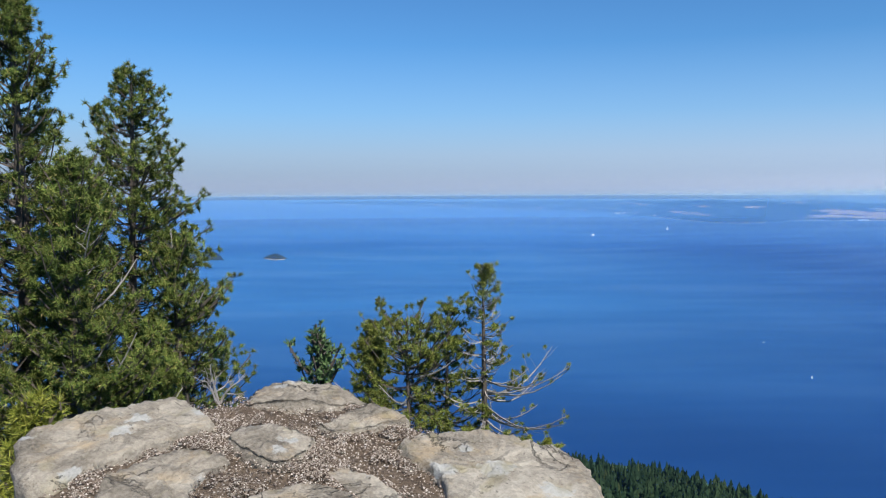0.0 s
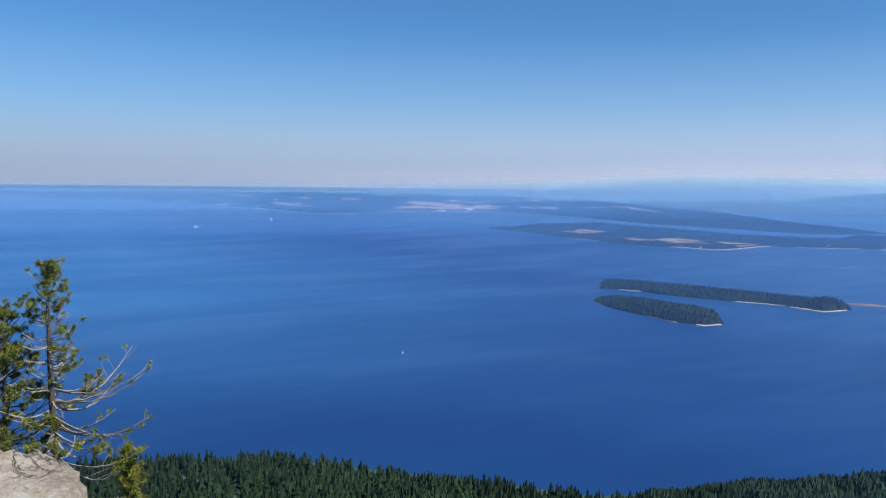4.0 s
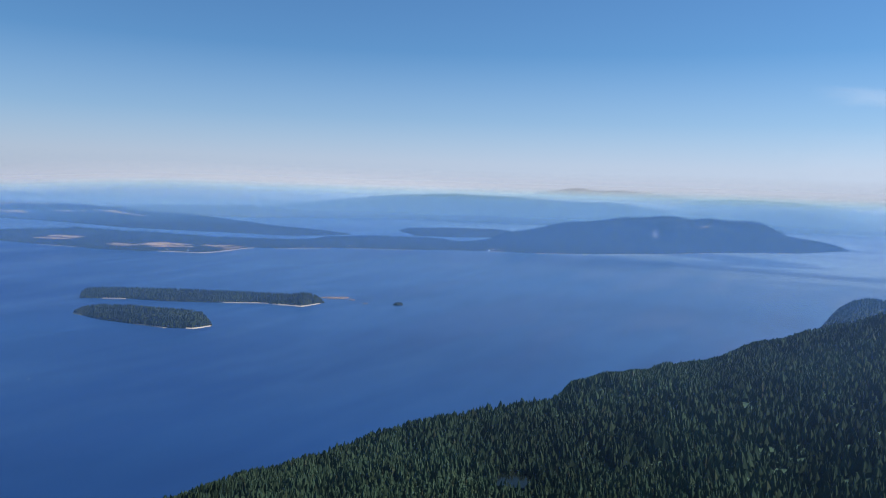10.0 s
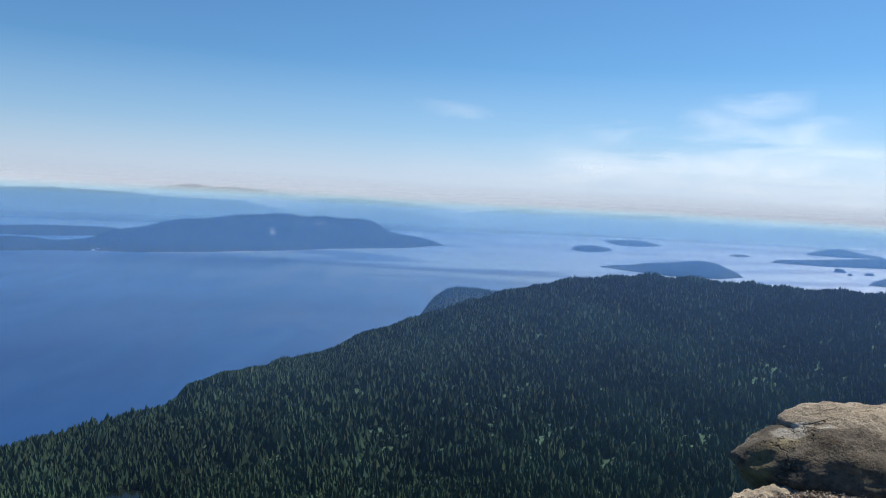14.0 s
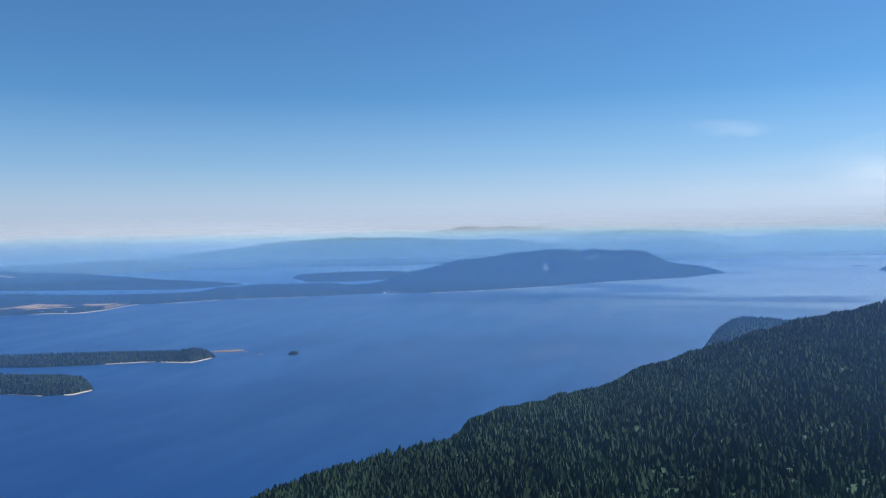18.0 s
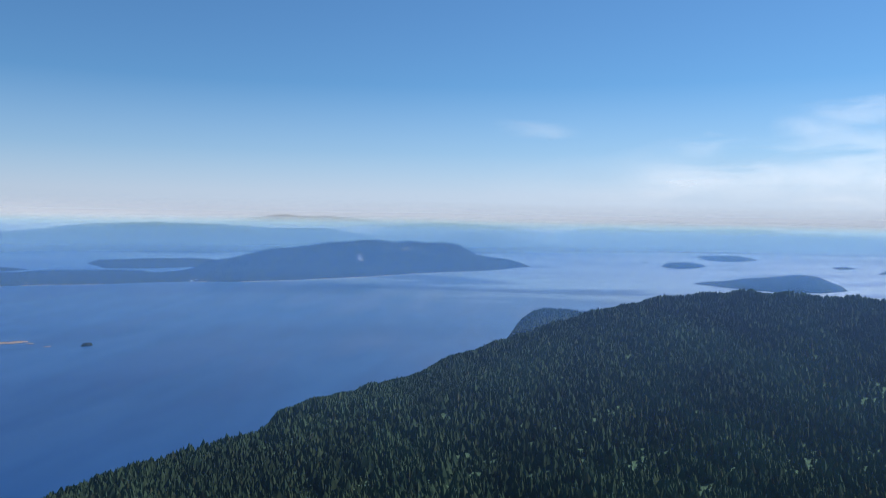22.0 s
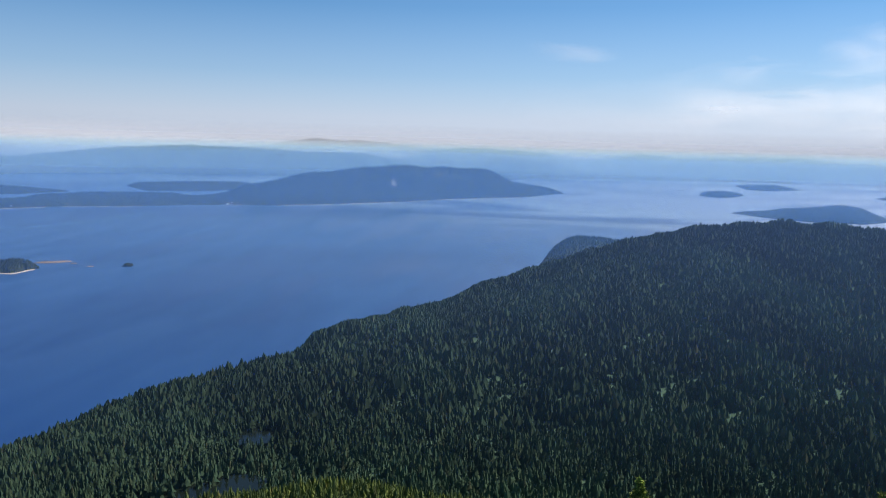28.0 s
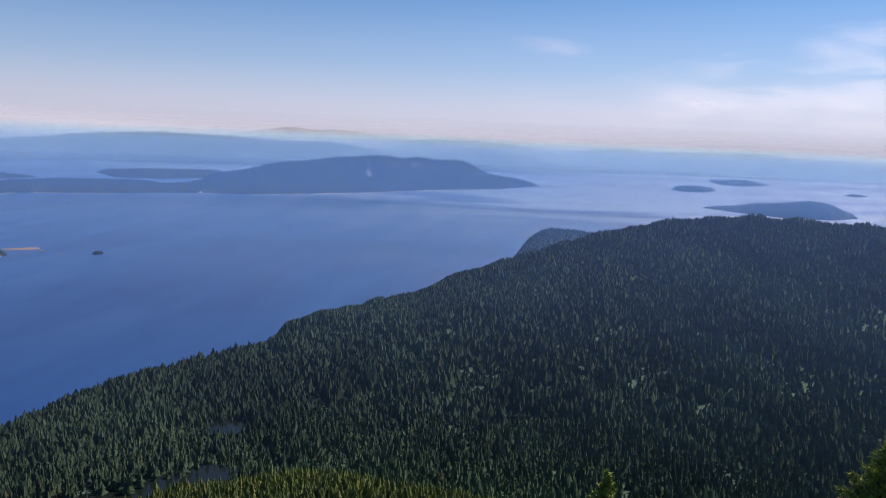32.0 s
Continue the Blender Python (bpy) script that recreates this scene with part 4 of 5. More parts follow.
# ---- boats ----
def boat(bearing, slope, turn, sail, label, size=1.0):
    r = EYE_Z / math.tan(radians(-slope))
    x, y, z = (float(q) for q in fold(r * math.sin(radians(bearing)), r * math.cos(radians(bearing)), 0))
    root = tagged(new("sailboat" if sail else "motorboat"), label, "boat")
    root.matrix_world = pose(x, y, z, 0, 0, turn)
    root.scale = (size,) * 3
    v = [(-1.6, -0.5, 0.6), (-1.6, 0.5, 0.6), (0.6, 0.55, 0.65), (0.6, -0.55, 0.65), (2.0, 0, 0.8), (-1.5, -0.35, -0.2), (-1.5, 0.35, -0.2), (0.5, 0.35, -0.2), (0.5, -0.35, -0.2), (1.6, 0, -0.15)]
    part("hull", mesh_from("hull", v, [(0, 1, 2, 4, 3), (0, 5, 6, 1), (1, 6, 7, 2), (2, 7, 9, 4), (4, 9, 8, 3), (3, 8, 5, 0)], False), WHITE, root)
    if sail:
        part("mast", mesh_from("mast", [(0.25 + 0.05 * math.cos(i * 1.57), 0.05 * math.sin(i * 1.57), zz) for zz in (0.6, 6.0) for i in range(4)], grid_faces(2, 4, True), False), WHITE, root)
        part("mainsail", mesh_from("mainsail", [(0.2, 0, 1.2), (-1.6, 0.25, 1.2), (-0.9, 0.22, 3.0), (0.2, 0, 5.8), (0.2, 0.05, 1.2), (-1.6, 0.3, 1.2), (-0.9, 0.27, 3.0), (0.2, 0.05, 5.8)],
                                   [(0, 1, 2, 3), (7, 6, 5, 4), (0, 4, 5, 1), (1, 5, 6, 2), (2, 6, 7, 3)], False), WHITE, root)
    else:
        part("cabin", mesh_from("cabin", [(-0.8, -0.35, 0.6), (-0.8, 0.35, 0.6), (0.5, 0.35, 0.6), (0.5, -0.35, 0.6), (-0.7, -0.3, 1.4), (-0.7, 0.3, 1.4), (0.2, 0.3, 1.4), (0.2, -0.3, 1.4)],
                                [(0, 1, 5, 4), (1, 2, 6, 5), (2, 3, 7, 6), (3, 0, 4, 7), (4, 5, 6, 7)], False), WHITE, root)


boat(25.7, -12.71, 30, True, "small white sailboat on the blue water", 0.7)
boat(22.6, -10.58, -20, False, "white motorboat on the open water", 0.8)
boat(37.1, -12.73, 60, False, "small white motorboat on calm water", 0.6)
boat(16.1, -3.02, 0, True, "distant white sailboat near the coast", 2.2)
boat(10.9, -3.47, 10, False, "distant white ferry with a wake", 4.0)
boat(84.9, -5.86, 70, False, "white motorboat crossing the strait", 1.6)


# faint wakes drawn out behind the boats
FOAM = plain_material("wake_water", (0.05, 0.16, 0.30), (0.10, 0.24, 0.40), 0.05, 0.5)
for label, wide, line in (("long faint wake on the calm water", 2.2, ((49.6, -5.41), (53.0, -5.42), (56.2, -5.36), (59.6, -5.08), (62.9, -4.74))),
                          ("short pale wake behind a motorboat", 1.2, ((84.9, -5.86), (84.2, -5.92), (83.4, -5.95))),
                          ("short pale wake behind a ferry", 4.0, ((10.9, -3.47), (10.0, -3.45), (9.2, -3.44)))):
    b, e = (np.interp(np.linspace(0, 1, 24), np.linspace(0, 1, len(line)), q) for q in zip(*line))
    r = EYE_Z / np.tan(np.radians(-e))
    rims = []
    for side in (-1, 1):
        rr = r + side * wide * (1.6 + 1.2 * np.sin(np.arange(24) * 1.7)) * r / 1500
        x, y, z = fold(rr * np.sin(np.radians(b)), rr * np.cos(np.radians(b)), 0 * b)
        rims.append(np.stack([x, y, z + 0.4], -1))
    thing("wake", mesh_from("wake", np.concatenate(rims), grid_faces(2, 24)), FOAM, label, "wake")

# ---- the lookout: rocks ----
def rock_material(name, dark, mid, light, lichen):
    m, n, l, p = nodes_of(name)

    def calc(kind, a, b):
        k = n.new("ShaderNodeMath")
        k.operation = kind
        for socket, v in zip(k.inputs, (a, b)):
            if isinstance(v, (int, float)):
                socket.default_value = v
            else:
                l.new(v, socket)
        return k.outputs[0]

    big, small, grain = noise_node(n, l, 1.9, 8.0, 0.66, (1.0, 1.0, 2.2), 0.4), noise_node(n, l, 11.0, 7.0, 0.7), noise_node(n, l, 46.0, 5.0, 0.7)
    c = ramp(n, l, big, [(0.34, dark), (0.47, mid), (0.62, light)])
    c = mix(n, l, grey(n, l, small, 0.50, 0.70, 0.0, 0.65), c, dark)
    stain = noise_node(n, l, 3.1, 9.0, 0.7, (1.0, 1.0, 1.6), 0.7)
    c = mix(n, l, grey(n, l, stain, 0.50, 0.64, 0.0, 0.62), c, (dark[0] * 0.9, dark[1] * 0.9, dark[2] * 0.92))
    c = mix(n, l, 0.28, c, ramp(n, l, grain, [(0.36, dark), (0.64, light)]))
    bed = noise_node(n, l, 3.0, 6.0, 0.6, (1.0, 1.0, 7.0), 0.8)
    c = mix(n, l, grey(n, l, bed, 0.55, 0.72, 0.0, 0.55), c, (light[0] * 0.95, light[1] * 0.78, light[2] * 0.55))
    # round crusts of lichen
    tc, cells = n.new("ShaderNodeTexCoord"), n.new("ShaderNodeTexVoronoi")
    l.new(tc.outputs["Object"], cells.inputs["Vector"])
    cells.inputs["Scale"].default_value = 3.4
    disc = calc("ADD", cells.outputs["Distance"], calc("MULTIPLY", calc("SUBTRACT", noise_node(n, l, 14.0, 5.0, 0.6), 0.5), 0.5))
    size = n.new("ShaderNodeSeparateXYZ")
    l.new(cells.outputs["Color"], size.inputs[0])
    disc = calc("SUBTRACT", disc, calc("MULTIPLY", size.outputs[0], 0.33))
    crust = grey(n, l, disc, 0.06, 0.0, 0.0, lichen)
    c = mix(n, l, crust, c, mix(n, l, grain, (0.26, 0.26, 0.235), (0.46, 0.46, 0.44)))
    yellow = noise_node(n, l, 3.4, 4.0, 0.55, (1.3, 1.0, 1.0), 0.5)
    c = mix(n, l, grey(n, l, yellow, 0.58, 0.72, 0.0, 0.55), c, (0.23, 0.20, 0.10))
    speck = noise_node(n, l, 30.0, 4.0, 0.6)
    c = mix(n, l, grey(n, l, speck, 0.62, 0.70, 0.0, 0.6), c, (0.045, 0.040, 0.034))
    # thin dark cracks
    vein = calc("ABSOLUTE", calc("SUBTRACT", noise_node(n, l, 1.9, 5.0, 0.55, (1.0, 1.0, 1.8), 0.6), 0.5), 0.0)
    where = grey(n, l, noise_node(n, l, 1.3, 2.0), 0.50, 0.56)
    crack = calc("MULTIPLY", grey(n, l, vein, 0.009, 0.003), where)
    c = mix(n, l, grey(n, l, crack, 0.0, 1.0, 0.0, 0.55), c, (0.02, 0.017, 0.014))
    l.new(c, p.inputs["Base Color"])
    p.inputs["Roughness"].default_value = 0.9
    p.inputs["Specular IOR Level"].default_value = 0.2
    relief = mix(n, l, 0.5, small, mix(n, l, 0.5, grain, bed))
    bump(n, l, p, mix(n, l, crack, relief, (0.0, 0.0, 0.0)), 1.0, 0.045)
    return m


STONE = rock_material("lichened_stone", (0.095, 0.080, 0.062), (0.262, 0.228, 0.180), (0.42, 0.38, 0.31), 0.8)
# a darkened copy of the stone: the boulder's shaded near side put into its colour
SHADESTONE = rock_material("shaded_lichened_stone", (0.020, 0.018, 0.015), (0.070, 0.063, 0.052), (0.19, 0.17, 0.14), 0.5)
MOSS = plain_material("dry_moss", (0.055, 0.036, 0.022), (0.17, 0.125, 0.085), 7.0, 0.97, 1.0, 0.03)
FLAKE = leaf_material("grey_lichen", [(0.0, (0.06, 0.042, 0.030)), (0.4, (0.16, 0.122, 0.094)), (0.75, (0.34, 0.285, 0.235)), (1.0, (0.50, 0.45, 0.39))], 0.95, 2.0, (0.75, 1.15))
RUSTY = leaf_material("dry_moss_tufts", [(0.0, (0.07, 0.05, 0.03)), (0.6, (0.15, 0.11, 0.06)), (1.0, (0.27, 0.21, 0.13))], 0.95, 1.0, (0.8, 1.2))
GRASS = leaf_material("dry_grass", [(0.0, (0.13, 0.10, 0.04)), (0.6, (0.26, 0.20, 0.09)), (1.0, (0.40, 0.32, 0.16))], 0.9, 1.0, (0.8, 1.2))


def smooth_ring(poly, cuts=3):
    p = np.array(poly, float)
    q = np.roll(p, -1, axis=0)
    p = np.stack([0.86 * p + 0.14 * q, 0.14 * p + 0.86 * q], 1).reshape(-1, 2)
    for _ in range(cuts):
        q = np.roll(p, -1, axis=0)
        p = np.stack([p, (p + q) / 2], 1).reshape(-1, 2)
    return p


def top_plane(x, y):
    """Height of the top of the first outcrop."""
    return EYE_Z - 1.66 - 0.09 * x + 0.08 * y


def stone_mesh(name, poly, top, thick, soft=0.07, rough=0.02, seed=0, dome=0.0, flare=0.12, cuts=3, fine=1.0):
    """A worn block of stone: an outline in plan, a top given as a height or a function, rounded rims and rough sides."""
    ring = smooth_ring(poly, cuts)
    c = ring.mean(0)
    n = len(ring)
    size = np.abs(ring - c).max()
    prof = [(k / 12.0 * 0.9, 0.0) for k in range(1, 13)]
    e = soft / max(size, 0.01)
    prof += [(1 - e * 0.7, -0.05 * soft), (1 - 0.35 * e, -0.25 * soft), (1 - 0.1 * e, -0.6 * soft), (1.0, -soft)]
    prof += [(1.0 + flare * q * q, -soft - (thick - soft) * q) for q in (0.12, 0.25, 0.4, 0.55, 0.7, 0.85, 1.0)]
    v = [Vector((c[0], c[1], 0))]
    for s, dz in prof:
        for q in ring:
            v.append(Vector((c[0] + (q[0] - c[0]) * s, c[1] + (q[1] - c[1]) * s, dz)))
    out = []
    for w in v:
        base = top(w.x, w.y) if callable(top) else top
        far = math.hypot(w.x - c[0], w.y - c[1]) / max(size, 0.01)
        z = base + w.z + dome * (1 - min(1, far) ** 2)
        q = Vector((w.x, w.y, z - EYE_Z))
        d1 = noise.fractal(q * (1.6 * fine) + Vector((seed * 7.1, 0, 0)), 1.0, 2.0, 4) * rough * 0.7
        d2 = noise.fractal(q * (9.0 * fine) + Vector((0, seed * 3.3, 0)), 0.9, 2.1, 4) * rough * 0.7 + noise.fractal(q * 36.0, 0.8, 2.0, 3) * rough * 0.3
        side = 1.0 if w.z < -soft * 0.5 else 0.25
        a = math.atan2(w.y - c[1], w.x - c[0])
        out.append((w.x + math.cos(a) * (d1 * 1.3 + d2) * side, w.y + math.sin(a) * (d1 * 1.3 + d2) * side, z + d1 + d2))
    f = [(0, 1 + j, 1 + (j + 1) % n) for j in range(n)]
    f += [(1 + i * n + j, 1 + (i + 1) * n + j, 1 + (i + 1) * n + (j + 1) % n, 1 + i * n + (j + 1) % n) for i in range(len(prof) - 1) for j in range(n)]
    return mesh_from(name, out, f)


# the ledge that carries everything
def ledge_top(x, y):
    return EYE_Z - 1.72 + 0.085 * max(0.0, min(x, 5.5))


ledge = thing("rock_ledge", stone_mesh("rock_ledge", [(0.62, 3.0), (0.75, 2.0), (1.5, 0.6), (2.5, -0.7), (3.4, -1.9), (4.1, -2.7), (5.2, -3.7), (6.2, -4.5), (7.47, -5.15), (7.89, -5.80), (8.30, -6.74), (8.60, -7.54), (8.75, -9.5),
                                                     (7.0, -13), (0, -14), (-8, -9), (-8, 0), (-4, 2.6), (-1.9, 2.9)], ledge_top, 6.5, 0.18, 0.05, 2, cuts=3, flare=0.06), STONE,
              "broad weathered sandstone ledge with grey lichen", "rock", kind="structure")

outcrop = thing("rock_outcrop", stone_mesh("rock_outcrop", [(-1.84, 3.40), (-1.86, 3.66), (-1.48, 4.26), (-1.20, 4.5), (-0.49, 4.53), (-0.07, 4.25), (0.60, 3.98), (0.62, 3.41), (0.55, 2.5), (-1.6, 2.4)],
                                           lambda x, y: top_plane(x, y) - 0.052, 3.4, 0.1, 0.03, 3, fine=2.8), MOSS,
                "weathered rock outcrop of cracked blocks with dry moss and lichen between", "rock")
BLOCKS = [
    ([(-2.06, 3.69), (-1.97, 3.86), (-1.77, 4.09), (-1.55, 4.31), (-1.47, 4.35), (-1.36, 4.22), (-1.19, 4.01), (-1.3, 3.85), (-1.44, 3.67), (-1.57, 3.48), (-1.66, 3.28), (-1.80, 3.2), (-1.96, 3.47)], 0.0, 0.9, 0.07, 0.03),
    ([(-1.5, 3.36), (-1.45, 3.51), (-1.37, 3.65), (-1.28, 3.75), (-1.13, 3.72), (-1.03, 3.65), (-1.12, 3.4), (-1.1, 3.2), (-1.0, 2.91), (-1.28, 2.86), (-1.5, 3.0)], -0.02, 0.8, 0.10, 0.02),
    ([(-1.11, 3.88), (-1.08, 4.06), (-0.91, 4.12), (-0.79, 4.02), (-0.66, 3.94), (-0.7, 3.75), (-0.78, 3.64), (-0.89, 3.66), (-1.01, 3.76)], -0.01, 0.5, 0.07, 0.03),
    ([(-1.17, 4.42), (-1.15, 4.6), (-1.03, 4.8), (-0.87, 4.77), (-0.65, 4.72), (-0.5, 4.61), (-0.44, 4.55), (-0.61, 4.45), (-0.93, 4.40)], -0.05, 1.4, 0.10, 0.09),
    ([(-0.69, 4.14), (-0.59, 4.27), (-0.45, 4.49), (-0.32, 4.49), (-0.2, 4.36), (-0.3, 4.25), (-0.45, 4.12), (-0.59, 4.06)], 0.0, 0.6, 0.06, 0.01),
    ([(-0.21, 3.94), (-0.05, 4.10), (0.2, 4.18), (0.35, 4.17), (0.59, 4.06), (0.70, 3.9), (0.73, 3.71), (0.68, 3.17), (0.03, 3.07), (0.01, 3.58), (-0.04, 3.69), (-0.19, 3.86)], 0.0, 2.2, 0.10, 0.03),
    ([(-0.93, 3.21), (-0.8, 3.37), (-0.63, 3.44), (-0.48, 3.42), (-0.36, 3.31), (-0.33, 2.97), (-0.84, 2.89)], -0.01, 0.6, 0.06, 0.02),
    ([(-0.56, 3.62), (-0.45, 3.67), (-0.28, 3.55), (-0.14, 3.35), (-0.11, 3.05), (-0.29, 3.02), (-0.37, 3.34), (-0.48, 3.48)], -0.02, 0.6, 0.05, 0.01)]
for k, (poly, lift, thick, soft, dome) in enumerate(BLOCKS):
    mid = np.mean(poly, 0)
    poly = mid + (np.array(poly) - mid) * (1.02 if k == 0 else 1.08)
    part("block", stone_mesh("block", poly, lambda x, y, q=lift: top_plane(x, y) + q - 0.01, thick, soft * 0.75, 0.024, k + 5, dome, 0.05 if k else 0.0, fine=1.9), STONE, outcrop, "pale grey sandstone block with lichen")

# second outcrop: two slabs and a boulder
boulder_pile = thing("rock_outcrop", stone_mesh("rock_outcrop", [(4.36, -2.34), (4.66, -2.67), (4.75, -2.9), (4.76, -3.12), (4.72, -3.5), (4.6, -4.0), (3.7, -3.6), (3.6, -2.7), (4.05, -2.5)], EYE_Z - 1.07, 2.6, 0.06, 0.02, 31, 0.0, 0.03, fine=2.0), STONE,
                     "stacked sandstone slabs under a rounded boulder with a shade-darkened colour", "rock")
part("slab", stone_mesh("slab", [(4.67, -2.78), (4.93, -3.04), (5.05, -3.23), (5.3, -3.6), (5.2, -4.1), (4.7, -4.1), (4.37, -3.5), (4.44, -3.0), (4.50, -2.78)], EYE_Z - 0.985, 0.5, 0.085, 0.022, 32, 0.0, -0.12, fine=2.5), STONE, boulder_pile)
def worn_boulder(name, mid, half, power, seed, rough, under=0.0):
    """A rounded rock, flat beneath: a blunt block worn by weather; under draws its foot in."""
    v, rows, cols = [], 40, 88
    for i in range(rows):
        e = -0.55 + (math.pi / 2 + 0.55) * i / (rows - 1)
        for j in range(cols):
            a = 2 * math.pi * j / cols
            d = Vector((math.cos(e) * math.cos(a), math.cos(e) * math.sin(a), math.sin(e)))
            q = sum(abs(c) ** power for c in d) ** (-1 / power)
            p = Vector((d.x * half[0], d.y * half[1], d.z * half[2])) * q
            draw = 1 - under * max(0.0, min(1.0, 0.35 - p.z / half[2]))
            p = Vector((p.x * draw, p.y * draw, p.z))
            w = p + Vector((seed * 5.3, 0, 0))
            k = noise.fractal(w * 3.0, 1.0, 2.0, 4) * 1.3 + noise.fractal(w * 14, 0.9, 2.1, 4) * 0.6 + noise.fractal(w * 45, 0.8, 2.0, 3) * 0.3
            v.append(p + d * k * rough + Vector(mid))
    return mesh_from(name, v, grid_faces(rows, cols, True))


# the lit top and shaded side are given as two stones, light on dark
part("boulder", worn_boulder("boulder", (5.25, -3.82, EYE_Z - 1.05), (0.38, 0.60, 0.26), 2.25, 3, 0.026, 0.45), SHADESTONE, boulder_pile, "rounded boulder, undercut, with near-side shade put into a dark grey colour")
part("capstone", worn_boulder("capstone", (5.36, -4.00, EYE_Z - 0.86), (0.33, 0.50, 0.105), 2.3, 7, 0.022), STONE, boulder_pile, "crust of pale lichened stone that stands for the boulder's sunlit top")


def flakes(name, spots, parent, label, size=(0.002, 0.0065), seed=1, material=None):
    """Crusty lichen tufts: many small ragged humps on a bed of moss."""
    rng = np.random.RandomState(seed)
    spots = np.asarray(spots)
    n, k = len(spots), 5
    a = np.linspace(0, 6.283, k, endpoint=False)[None] + rng.uniform(0, 6, (n, 1))
    w = rng.uniform(*size, (n, 1))
    rx = w * rng.uniform(0.6, 1.3, (n, k))
    ring = np.stack([np.cos(a) * rx, np.sin(a) * rx, rng.uniform(-0.004, 0.003, (n, k))], -1)
    tip = np.stack([rng.uniform(-0.4, 0.4, n) * w[:, 0], rng.uniform(-0.4, 0.4, n) * w[:, 0], w[:, 0] * rng.uniform(0.25, 0.8, n)], -1)[:, None]
    v = np.concatenate([ring, tip], 1) + spots[:, None, :]
    f = np.array([(j, (j + 1) % k, k) for j in range(k)])[None] + (np.arange(n) * (k + 1))[:, None, None]
    ob = part(name, mesh_np(name, v.reshape(-1, 3), f.reshape(-1, 3)), material or FLAKE, parent, label)
    ob["kind"] = "stuff"
    return ob


def in_poly(x, y, poly):
    p = np.array(poly)
    q = np.roll(p, -1, axis=0)
    inside = np.zeros(len(x), bool)
    for (x0, y0), (x1, y1) in zip(p, q):
        hit = ((y0 > y) != (y1 > y)) & (x < (x1 - x0) * (y - y0) / (y1 - y0 + 1e-12) + x0)
        inside ^= hit
    return inside


rng = np.random.RandomState(8)
fx, fy = rng.uniform(-1.9, 0.62, 170000), rng.uniform(2.9, 4.55, 170000)
keep = in_poly(fx, fy, [(-1.7, 3.2), (-1.9, 3.6), (-1.48, 4.24), (-1.20, 4.48), (-0.49, 4.5), (-0.07, 4.23), (0.1, 4.1), (0.1, 3.0), (-1.5, 3.0)])
for poly, lift, thick, soft, dome in BLOCKS:
    c = np.mean(poly, 0)
    keep &= ~in_poly(fx, fy, c + (np.array(poly) - c) * 0.97)
patchy = waves2(fx, fy, 3, 0.5) + 0.5 * waves2(fx, fy, 4, 0.14)
keep &= (patchy > -0.1 + 0.4 * (fy > 4.15)) | (rng.rand(len(fx)) < 0.14)
fx, fy = fx[keep], fy[keep]
flakes("lichen", np.stack([fx, fy, top_plane(fx, fy) - 0.036 + 0.018 * np.clip(patchy[keep], 0, 1.5) + rng.uniform(-0.008, 0.012, len(fx))], -1), outcrop, "crusty white and grey lichen tufts", seed=2)
fx, fy = rng.uniform(4.3, 5.1, 40000), rng.uniform(-4.0, -2.8, 40000)
keep = in_poly(fx, fy, [(4.62, -2.9), (4.86, -3.08), (4.95, -3.4), (4.85, -3.95), (4.5, -3.6), (4.48, -3.1)]) & (waves2(fx, fy, 5, 0.4) > -0.1)
flakes("lichen", np.stack([fx[keep], fy[keep], EYE_Z - 0.972 + rng.uniform(-0.012, 0.012, keep.sum())], -1), boulder_pile, "crusty grey lichen on the slab", seed=3)
fx, fy = rng.uniform(3.9, 5.2, 60000), rng.uniform(-4.0, -2.5, 60000)
keep = in_poly(fx, fy, [(4.45, -2.60), (4.85, -3.05), (4.95, -3.4), (4.85, -3.95), (4.3, -3.8), (4.2, -2.8)]) & (waves2(fx, fy, 15, 0.5) + 0.6 * waves2(fx, fy, 16, 0.13) > 0.35)
upper = in_poly(fx, fy, [(4.67, -2.78), (4.93, -3.04), (5.05, -3.23), (5.3, -3.6), (5.2, -4.1), (4.7, -4.1), (4.37, -3.5), (4.44, -3.0), (4.50, -2.78)])
flakes("dry_moss", np.stack([fx, fy, EYE_Z - np.where(upper, 0.985, 1.070) + rng.uniform(-0.006, 0.008, len(fx))], -1)[keep], boulder_pile, "dry brown moss in the hollows of the slab", (0.002, 0.005), 6, RUSTY)
fx, fy = rng.uniform(6.6, 8.7, 26000), rng.uniform(-9.5, -5.1, 26000)
keep = in_poly(fx, fy, [(7.45, -5.20), (7.87, -5.84), (8.27, -6.76), (8.57, -7.56), (8.62, -9.2), (6.7, -9.2), (6.6, -5.3)])
fx, fy = fx[keep], fy[keep]
flakes("gravel", np.stack([fx, fy, [ledge_top(a, b) + 0.004 for a, b in zip(fx, fy)]], -1), ledge, "dry grass, lichen and gravel", (0.002, 0.0055), 4, GRASS)
flakes("gravel", np.stack([fx - 0.03, fy - 0.02, [ledge_top(a, b) + 0.008 for a, b in zip(fx, fy)]], -1)[::2], ledge, "dry brown moss and gravel", (0.0015, 0.004), 5, RUSTY)


# ---- trees at the lookout ----
def bark_material(name, a, b):
    m, n, l, p = nodes_of(name)
    t = noise_node(n, l, 14.0, 6.0, 0.65, (1, 1, 0.25))
    l.new(ramp(n, l, t, [(0.3, a), (0.7, b)]), p.inputs["Base Color"])
    p.inputs["Roughness"].default_value = 0.95
    bump(n, l, p, t, 0.8, 0.03)
    return m


